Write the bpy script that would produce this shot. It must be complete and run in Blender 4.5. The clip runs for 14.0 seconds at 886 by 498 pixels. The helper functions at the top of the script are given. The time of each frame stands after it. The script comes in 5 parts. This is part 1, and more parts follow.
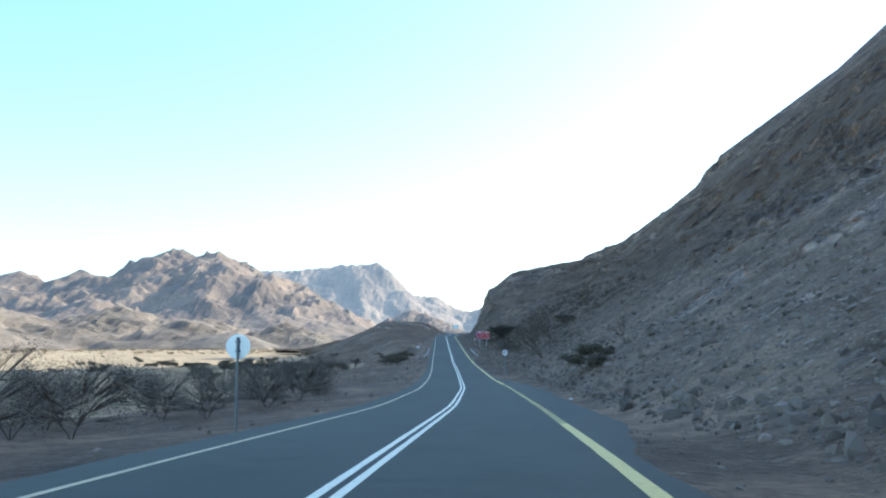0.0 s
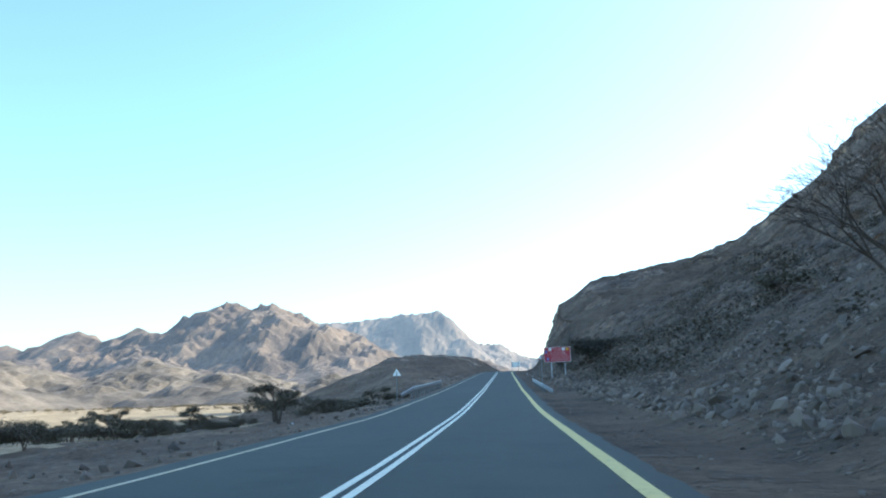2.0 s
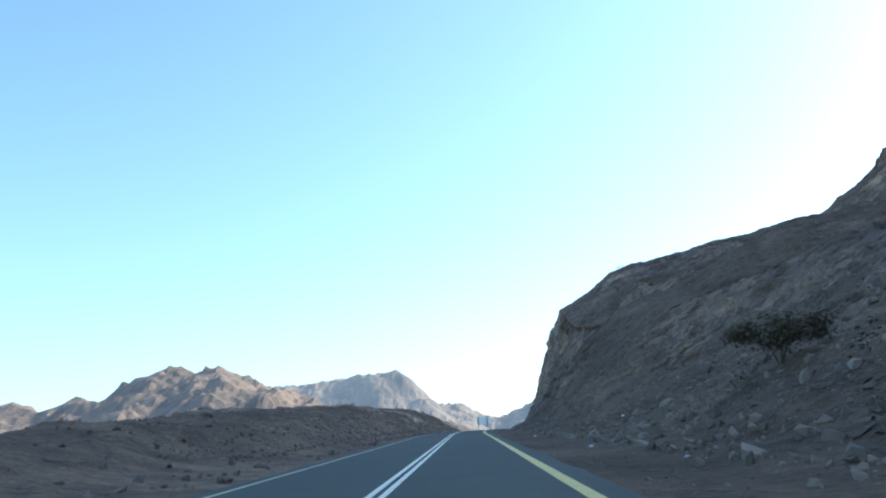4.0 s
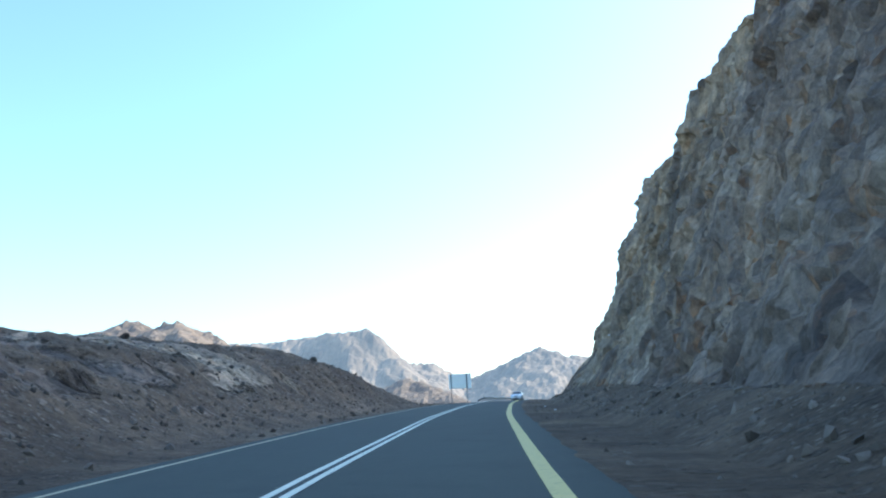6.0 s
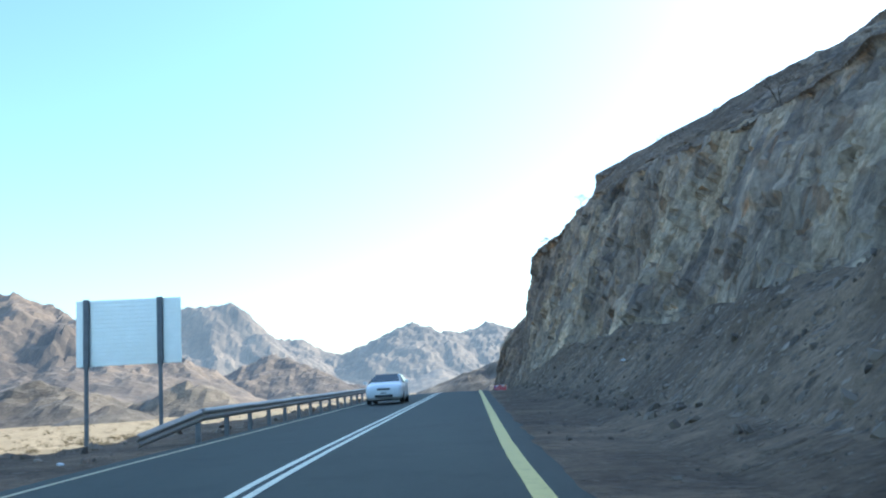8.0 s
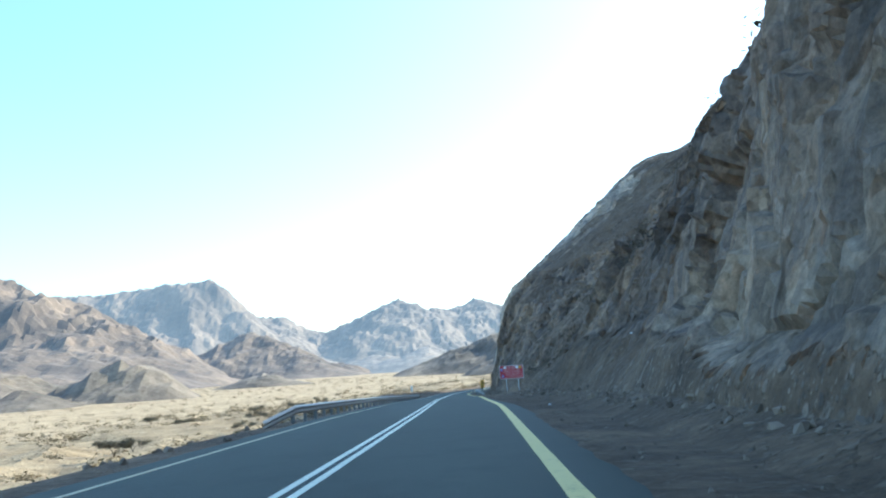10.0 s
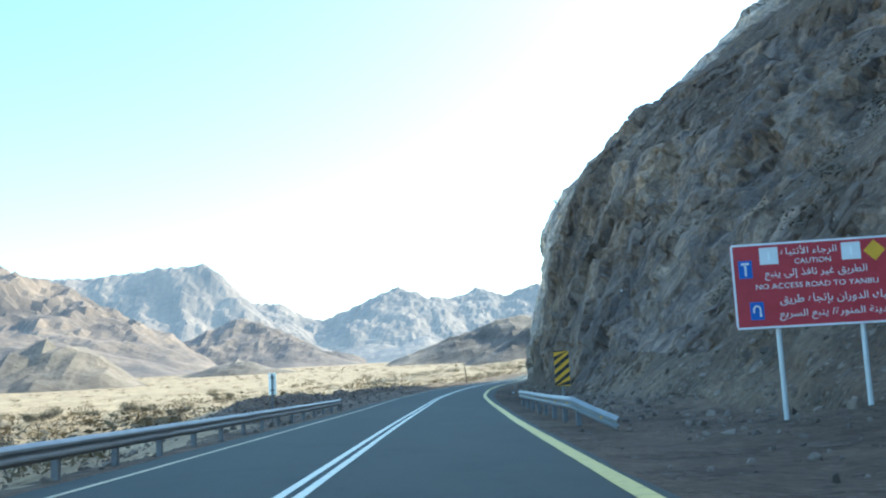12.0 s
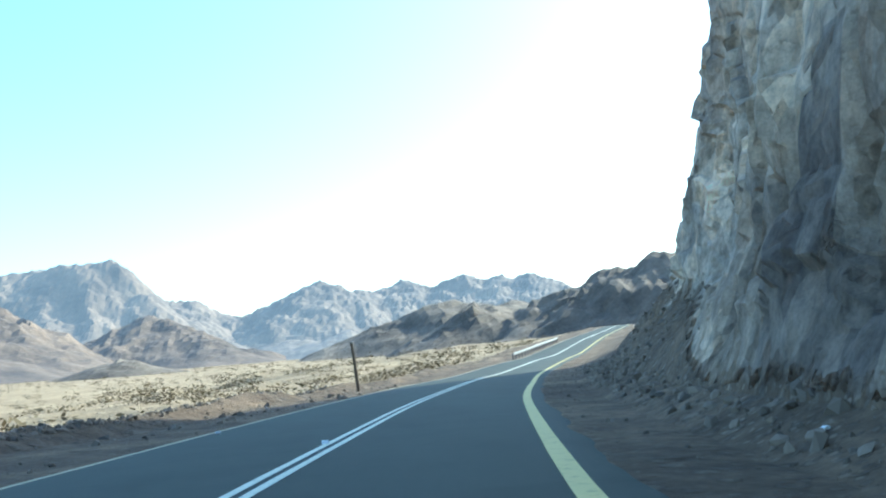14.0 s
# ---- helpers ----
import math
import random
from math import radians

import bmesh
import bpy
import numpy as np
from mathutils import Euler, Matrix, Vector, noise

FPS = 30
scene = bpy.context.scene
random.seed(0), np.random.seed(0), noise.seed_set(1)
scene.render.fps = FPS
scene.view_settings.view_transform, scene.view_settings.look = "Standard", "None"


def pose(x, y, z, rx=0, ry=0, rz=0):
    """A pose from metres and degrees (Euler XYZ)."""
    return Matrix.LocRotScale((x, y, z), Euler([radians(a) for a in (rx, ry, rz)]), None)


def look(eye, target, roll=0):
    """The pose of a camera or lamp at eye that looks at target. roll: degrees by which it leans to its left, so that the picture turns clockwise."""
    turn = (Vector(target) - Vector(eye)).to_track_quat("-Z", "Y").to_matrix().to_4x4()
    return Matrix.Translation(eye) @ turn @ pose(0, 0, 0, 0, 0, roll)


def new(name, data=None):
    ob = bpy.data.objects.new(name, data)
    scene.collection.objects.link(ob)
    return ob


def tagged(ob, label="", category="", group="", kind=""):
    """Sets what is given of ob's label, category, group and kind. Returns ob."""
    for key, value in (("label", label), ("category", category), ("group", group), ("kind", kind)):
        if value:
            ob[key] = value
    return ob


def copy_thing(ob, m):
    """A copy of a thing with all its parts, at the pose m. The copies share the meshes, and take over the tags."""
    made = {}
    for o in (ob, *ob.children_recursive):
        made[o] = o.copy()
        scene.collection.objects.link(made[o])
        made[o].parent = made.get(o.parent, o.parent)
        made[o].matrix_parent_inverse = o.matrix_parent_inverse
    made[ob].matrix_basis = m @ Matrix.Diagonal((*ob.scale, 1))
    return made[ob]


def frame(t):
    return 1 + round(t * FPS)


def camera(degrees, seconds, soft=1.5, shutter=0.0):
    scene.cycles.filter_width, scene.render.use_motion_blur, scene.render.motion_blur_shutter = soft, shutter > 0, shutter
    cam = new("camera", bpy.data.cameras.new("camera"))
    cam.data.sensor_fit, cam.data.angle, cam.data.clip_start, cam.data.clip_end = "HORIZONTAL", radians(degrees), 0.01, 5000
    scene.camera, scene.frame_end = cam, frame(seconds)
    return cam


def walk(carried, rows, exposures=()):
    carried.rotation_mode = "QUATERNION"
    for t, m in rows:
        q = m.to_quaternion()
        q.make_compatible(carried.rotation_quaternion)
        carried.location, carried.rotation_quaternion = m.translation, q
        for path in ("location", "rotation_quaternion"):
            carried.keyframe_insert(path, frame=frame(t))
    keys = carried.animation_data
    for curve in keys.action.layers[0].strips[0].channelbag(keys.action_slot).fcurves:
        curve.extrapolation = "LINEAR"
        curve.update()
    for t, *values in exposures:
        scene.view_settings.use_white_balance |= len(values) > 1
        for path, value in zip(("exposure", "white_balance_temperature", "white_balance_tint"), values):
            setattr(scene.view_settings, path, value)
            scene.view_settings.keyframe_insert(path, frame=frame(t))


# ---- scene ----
cam = camera(51.35, 14.0, soft=2.1, shutter=0.012)
PATH = [
    (0.0, pose(12.462, -210.759, -2.877, 96.31, -0.00, 3.95)),
    (0.5, pose(12.383, -191.772, -3.491, 95.29, -0.18, 5.22)),
    (1.0, pose(11.889, -172.683, -3.902, 94.93, 0.24, 6.68)),
    (1.5, pose(10.901, -153.539, -4.010, 98.15, 1.01, 7.77)),
    (2.0, pose(9.771, -134.460, -3.966, 99.46, 1.69, 8.08)),
    (2.5, pose(8.272, -115.472, -3.624, 99.09, 4.82, 7.24)),
    (3.0, pose(6.886, -96.250, -3.104, 103.86, 3.11, 6.47)),
    (4.25, pose(3.140, -47.600, -1.200, 102.84, 3.70, 5.60)),
    (5.5, pose(0.000, 0.000, 0.787, 101.82, 4.28, 4.76)),
    (6.0, pose(-0.782, 18.974, 1.544, 100.60, 2.93, 4.07)),
    (6.5, pose(-1.276, 37.878, 2.193, 99.60, 2.42, 2.51)),
    (7.0, pose(-1.372, 56.561, 2.811, 100.19, 2.58, 1.45)),
    (7.5, pose(-1.087, 74.872, 3.302, 99.49, 2.96, -1.23)),
    (8.0, pose(0.000, 93.264, 3.775, 98.71, 3.52, -3.83)),
    (9.25, pose(4.250, 138.700, 4.450, 97.97, 3.73, -4.30)),
    (10.5, pose(8.995, 182.645, 4.023, 97.10, 3.82, -4.70)),
    (11.0, pose(10.585, 200.564, 3.673, 97.45, 2.77, -3.89)),
    (11.5, pose(12.280, 218.094, 3.250, 96.61, 2.39, -4.16)),
    (12.0, pose(13.890, 235.480, 2.737, 96.79, 3.00, -4.55)),
    (12.5, pose(15.564, 252.461, 2.294, 97.01, 2.54, -4.85)),
    (13.0, pose(17.286, 269.714, 1.827, 96.01, 2.03, -4.72)),
    (13.5, pose(19.454, 286.630, 1.458, 96.47, 2.71, -6.35)),
    (14.0, pose(22.323, 303.522, 1.197, 96.15, 4.51, -9.09)),
]
walk(cam, PATH, exposures=((0.0, 1.67, 5650, 0), (1.0, 1.81, 5600, -1), (1.5, 1.53, 5550, -2), (2.5, 1.61, 5600, -1), (3.0, 1.28, 5650, 1), (5.5, 1.47, 5600, 0), (6.5, 1.67, 5580, -1), (7.5, 1.37, 5430, -3), (8.0, 1.47, 5450, -2),
                           (10.5, 1.67, 5450, -6), (12.0, 1.81, 5430, -8), (12.5, 1.89, 5400, -8), (13.5, 1.79, 5300, -9), (14.0, 1.63, 5250, -10)))

# ---- daylight: low sun ahead to the right, behind the hillside ----
SUN_AZ, SUN_EL = radians(61), radians(28.5)      # clockwise from +y, above the horizon
world = bpy.data.worlds.new("world")
scene.world = world
world.use_nodes = True
wn = world.node_tree.nodes
sky = wn.new("ShaderNodeTexSky")
sky.sky_type = "NISHITA"
sky.sun_disc = False
sky.sun_elevation, sky.sun_rotation = SUN_EL, SUN_AZ
sky.altitude, sky.air_density, sky.dust_density, sky.ozone_density = 600, 1.2, 2.4, 2.6
world.node_tree.links.new(sky.outputs[0], wn["Background"].inputs[0])
wn["Background"].inputs[1].default_value = 0.13
sun = new("sun", bpy.data.lights.new("sun", "SUN"))
sun.data.energy, sun.data.angle, sun.data.color = 2.9, radians(0.6), (1.0, 0.86, 0.68)
sun.matrix_world = look((math.sin(SUN_AZ) * math.cos(SUN_EL), math.cos(SUN_AZ) * math.cos(SUN_EL), math.sin(SUN_EL)), (0, 0, 0))


# ---- materials ----
def node(nt, kind, **values):
    n = nt.nodes.new(kind)
    for key, value in values.items():
        n.inputs[key.replace("_", " ")].default_value = value
    return n


def mat_base(name, rough=0.8, metal=0.0):
    m = bpy.data.materials.new(name)
    m.use_nodes = True
    nt = m.node_tree
    b = nt.nodes["Principled BSDF"]
    b.inputs["Roughness"].default_value = rough
    b.inputs["Metallic"].default_value = metal
    b.inputs["Specular IOR Level"].default_value = 0.3
    return m, nt, b


def ramp(nt, source, stops):
    r = nt.nodes.new("ShaderNodeValToRGB")
    e = r.color_ramp.elements
    while len(e) < len(stops):
        e.new(0.5)
    for el, (pos, col) in zip(e, stops):
        el.position, el.color = pos, (*col, 1)
    nt.links.new(source, r.inputs[0])
    return r.outputs[0]


def mix(nt, kind, factor, a, b):
    n = nt.nodes.new("ShaderNodeMix")
    n.data_type, n.blend_type = "RGBA", kind
    for socket, value in ((n.inputs[0], factor), (n.inputs[6], a), (n.inputs[7], b)):
        if isinstance(value, bpy.types.NodeSocket):
            nt.links.new(value, socket)
        elif isinstance(value, (int, float)):
            socket.default_value = value
        else:
            socket.default_value = (*value, 1)
    return n.outputs[2]


def coords(nt):
    return nt.nodes.new("ShaderNodeNewGeometry").outputs["Position"]


def noise_tex(nt, pos, scale, detail=5.0, rough=0.6, stretch=None):
    if stretch:
        mp = nt.nodes.new("ShaderNodeMapping")
        mp.inputs["Scale"].default_value = stretch
        nt.links.new(pos, mp.inputs[0])
        pos = mp.outputs[0]
    n = node(nt, "ShaderNodeTexNoise", Scale=scale, Detail=detail, Roughness=rough)
    nt.links.new(pos, n.inputs["Vector"])
    return n.outputs[0]


def bump(nt, b, height, strength, distance, first=None):
    n = node(nt, "ShaderNodeBump", Strength=strength, Distance=distance)
    nt.links.new(height, n.inputs["Height"])
    if first is not None:
        nt.links.new(first, n.inputs["Normal"])
    nt.links.new(n.outputs[0], b.inputs["Normal"])
    return n.outputs[0]


def rock_material(name, dark, mid, light, grain=1.0, contrast=1.0, blocks=0.75, fall=0.4):
    """Weathered rock: broad bands, block-to-block change, stains, cracks and grain in relief."""
    m, nt, b = mat_base(name, 0.9)
    p = coords(nt)
    broad = noise_tex(nt, p, 0.11 * grain, 7, 0.66)
    col = ramp(nt, broad, ((0.34, dark), (0.50, mid), (0.66, light)))
    wob = nt.nodes.new("ShaderNodeTexNoise")
    wob.inputs["Scale"].default_value, wob.inputs["Detail"].default_value = 0.9 * grain, 3
    nt.links.new(p, wob.inputs["Vector"])
    add = nt.nodes.new("ShaderNodeVectorMath")
    add.operation = "MULTIPLY_ADD"
    add.inputs[1].default_value = (0.6 / grain, 0.6 / grain, 0.6 / grain)
    nt.links.new(wob.outputs["Color"], add.inputs[0])
    nt.links.new(p, add.inputs[2])
    flat = nt.nodes.new("ShaderNodeMapping")
    flat.inputs["Scale"].default_value = (1.0, 1.0, 0.55)
    nt.links.new(add.outputs[0], flat.inputs[0])
    cells = node(nt, "ShaderNodeTexVoronoi", Scale=0.75 * grain)
    nt.links.new(flat.outputs[0], cells.inputs["Vector"])
    sep = nt.nodes.new("ShaderNodeSeparateColor")
    nt.links.new(cells.outputs["Color"], sep.inputs[0])
    col = mix(nt, "MULTIPLY", blocks * contrast, col, ramp(nt, sep.outputs[0], ((0.0, (0.55, 0.54, 0.54)), (0.6, (1.0, 0.98, 0.96)), (1.0, (1.45, 1.38, 1.30)))))
    edge = node(nt, "ShaderNodeTexVoronoi", Scale=0.75 * grain)
    edge.feature = "DISTANCE_TO_EDGE"
    nt.links.new(flat.outputs[0], edge.inputs["Vector"])
    crack = ramp(nt, edge.outputs["Distance"], ((0.0, (0, 0, 0)), (0.05, (1, 1, 1))))
    streak = noise_tex(nt, p, 0.8 * grain, 7, 0.72, (1.0, 1.0, fall))
    col = mix(nt, "MULTIPLY", 0.85 * contrast, col, ramp(nt, streak, ((0.34, (0.45, 0.45, 0.46)), (0.60, (1.25, 1.22, 1.2)))))
    fine = noise_tex(nt, p, 4.5 * grain, 7, 0.78)
    col = mix(nt, "MULTIPLY", 0.75 * contrast, col, ramp(nt, fine, ((0.32, (0.45, 0.45, 0.45)), (0.68, (1.5, 1.5, 1.5)))))
    nt.links.new(col, b.inputs["Base Color"])
    first = bump(nt, b, crack, 0.66 * blocks * contrast, 0.15 / grain)
    for scale in (1.1 * grain, 3.1 * grain):
        v = node(nt, "ShaderNodeTexVoronoi", Scale=scale)
        nt.links.new(flat.outputs[0], v.inputs["Vector"])
        sp = nt.nodes.new("ShaderNodeSeparateColor")
        nt.links.new(v.outputs["Color"], sp.inputs[0])
        h = nt.nodes.new("ShaderNodeMath")
        h.operation = "MULTIPLY_ADD"
        h.inputs[1].default_value = -0.8
        nt.links.new(v.outputs["Distance"], h.inputs[0])
        nt.links.new(sp.outputs[0], h.inputs[2])
        first = bump(nt, b, h.outputs[0], 0.75 * blocks * contrast, 0.30 / scale, first)
    first = bump(nt, b, streak, 0.6 * contrast, 0.25 / grain, first)
    bump(nt, b, fine, 0.8 * contrast, 0.14 / grain, first)
    return m


def soil_material(name, dark, light, stone, scale=1.0):
    """Dry gravelly soil with stones of two sizes."""
    m, nt, b = mat_base(name, 0.95)
    p = coords(nt)
    broad = noise_tex(nt, p, 0.18 * scale, 6, 0.6)
    col = ramp(nt, broad, ((0.3, dark), (0.7, light)))
    patch = noise_tex(nt, p, 0.8 * scale, 6, 0.72)
    col = mix(nt, "MULTIPLY", 0.8, col, ramp(nt, patch, ((0.36, (0.60, 0.58, 0.57)), (0.62, (1.25, 1.24, 1.22)))))
    first = None
    for size, lo, hi, tone in ((3.2, 0.20, 0.32, 1.0), (8.5, 0.22, 0.36, 0.85)):
        v = node(nt, "ShaderNodeTexVoronoi", Scale=size * scale)
        nt.links.new(p, v.inputs["Vector"])
        stones = ramp(nt, v.outputs["Distance"], ((lo, (1, 1, 1)), (hi, (0, 0, 0))))
        pick = ramp(nt, noise_tex(nt, p, 0.34 * size * scale, 3), ((0.48, (0, 0, 0)), (0.60, (1, 1, 1))))
        mask = mix(nt, "MULTIPLY", 1.0, stones, pick)
        sep = nt.nodes.new("ShaderNodeSeparateColor")
        nt.links.new(v.outputs["Color"], sep.inputs[0])
        shade = ramp(nt, sep.outputs[0], ((0.0, tuple(c * 0.45 * tone for c in stone)), (1.0, tuple(c * 1.35 * tone for c in stone))))
        col = mix(nt, "MIX", mask, col, shade)
        first = bump(nt, b, mask, 0.7, 0.28 / (size * scale), first)
    fine = noise_tex(nt, p, 14 * scale, 5, 0.75)
    col = mix(nt, "MULTIPLY", 0.6, col, ramp(nt, fine, ((0.3, (0.5, 0.5, 0.5)), (0.7, (1.35, 1.35, 1.35)))))
    nt.links.new(col, b.inputs["Base Color"])
    bump(nt, b, fine, 0.6, 0.06 / scale, first)
    return m


def plain_material(name, colour, rough=0.5, metal=0.0, wear=0.15, scale=4.0, spec=0.4):
    """Paint, steel, rubber and the like with a little wear and dust."""
    m, nt, b = mat_base(name, rough, metal)
    b.inputs["Specular IOR Level"].default_value = spec
    p = coords(nt)
    n = noise_tex(nt, p, scale, 6, 0.7)
    lo = tuple(c * (1 - wear) for c in colour)
    hi = tuple(min(1, c * (1 + wear)) for c in colour)
    nt.links.new(ramp(nt, n, ((0.3, lo), (0.7, hi))), b.inputs["Base Color"])
    r = nt.nodes.new("ShaderNodeMapRange")
    r.inputs[3].default_value, r.inputs[4].default_value = max(0, rough - 0.12), min(1, rough + 0.12)
    nt.links.new(n, r.inputs[0])
    nt.links.new(r.outputs[0], b.inputs["Roughness"])
    return m


def asphalt_material():
    m, nt, b = mat_base("asphalt", 0.78)
    p = coords(nt)
    broad = noise_tex(nt, p, 0.35, 6, 0.6, (1.0, 0.12, 1.0))
    col = ramp(nt, broad, ((0.3, (0.035, 0.044, 0.038)), (0.7, (0.051, 0.063, 0.054))))
    fine = noise_tex(nt, p, 60, 4, 0.8)
    col = mix(nt, "MULTIPLY", 0.7, col, ramp(nt, fine, ((0.3, (0.6, 0.6, 0.6)), (0.75, (1.5, 1.5, 1.5)))))
    stain = noise_tex(nt, p, 0.9, 5, 0.7)
    col = mix(nt, "MULTIPLY", 0.5, col, ramp(nt, stain, ((0.38, (0.7, 0.7, 0.7)), (0.5, (1, 1, 1)))))
    nt.links.new(col, b.inputs["Base Color"])
    bump(nt, b, fine, 0.35, 0.01)
    return m


def line_material(name, colour):
    m, nt, b = mat_base(name, 0.6)
    p = coords(nt)
    worn = noise_tex(nt, p, 9, 6, 0.8)
    col = ramp(nt, worn, ((0.30, tuple(c * 0.55 for c in colour)), (0.46, colour), (0.8, tuple(min(1, c * 1.1) for c in colour))))
    nt.links.new(col, b.inputs["Base Color"])
    bump(nt, b, worn, 0.2, 0.004)
    return m


def plant_material(name, dark, light):
    m, nt, b = mat_base(name, 0.75)
    g = nt.nodes.new("ShaderNodeNewGeometry")
    nt.links.new(ramp(nt, g.outputs["Random Per Island"], ((0.0, dark), (1.0, light))), b.inputs["Base Color"])
    return m


def haze_rock_material(name, glow, strength, contrast=0.72):
    """Rock of the far backdrop ranges; its faint glow imitates kilometres of bright air."""
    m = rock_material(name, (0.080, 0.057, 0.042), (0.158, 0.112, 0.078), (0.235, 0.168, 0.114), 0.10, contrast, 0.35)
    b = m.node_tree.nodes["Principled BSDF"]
    # bluish emission in place of haze
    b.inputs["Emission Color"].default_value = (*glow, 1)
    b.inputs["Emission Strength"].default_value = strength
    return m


def facet_height(nt, pos, scale, squash, tilt, jump):
    """Height of a surface of tilted flat blocks; also the blocks' random colour."""
    mp = nt.nodes.new("ShaderNodeMapping")
    mp.inputs["Scale"].default_value = (1.0, 1.0, squash)
    nt.links.new(pos, mp.inputs[0])
    v = node(nt, "ShaderNodeTexVoronoi", Scale=scale)
    nt.links.new(mp.outputs[0], v.inputs["Vector"])
    away = nt.nodes.new("ShaderNodeVectorMath")
    away.operation = "SUBTRACT"
    nt.links.new(mp.outputs[0], away.inputs[0])
    nt.links.new(v.outputs["Position"], away.inputs[1])
    lean = nt.nodes.new("ShaderNodeVectorMath")
    lean.operation = "SUBTRACT"
    nt.links.new(v.outputs["Color"], lean.inputs[0])
    lean.inputs[1].default_value = (0.5, 0.5, 0.5)
    dot = nt.nodes.new("ShaderNodeVectorMath")
    dot.operation = "DOT_PRODUCT"
    nt.links.new(away.outputs[0], dot.inputs[0])
    nt.links.new(lean.outputs[0], dot.inputs[1])
    sep = nt.nodes.new("ShaderNodeSeparateColor")
    nt.links.new(v.outputs["Color"], sep.inputs[0])
    a = nt.nodes.new("ShaderNodeMath")
    a.operation = "MULTIPLY"
    a.inputs[1].default_value = tilt
    nt.links.new(dot.outputs["Value"], a.inputs[0])
    h = nt.nodes.new("ShaderNodeMath")
    h.operation = "MULTIPLY_ADD"
    h.inputs[1].default_value = jump / scale
    nt.links.new(sep.outputs[1], h.inputs[0])
    nt.links.new(a.outputs[0], h.inputs[2])
    return h.outputs[0], sep.outputs[2]


def scaled(nt, value, factor):
    n = nt.nodes.new("ShaderNodeMath")
    n.operation = "MULTIPLY"
    for socket, v in zip(n.inputs, (value, factor)):
        if isinstance(v, bpy.types.NodeSocket):
            nt.links.new(v, socket)
        else:
            socket.default_value = v
    return n.outputs[0]


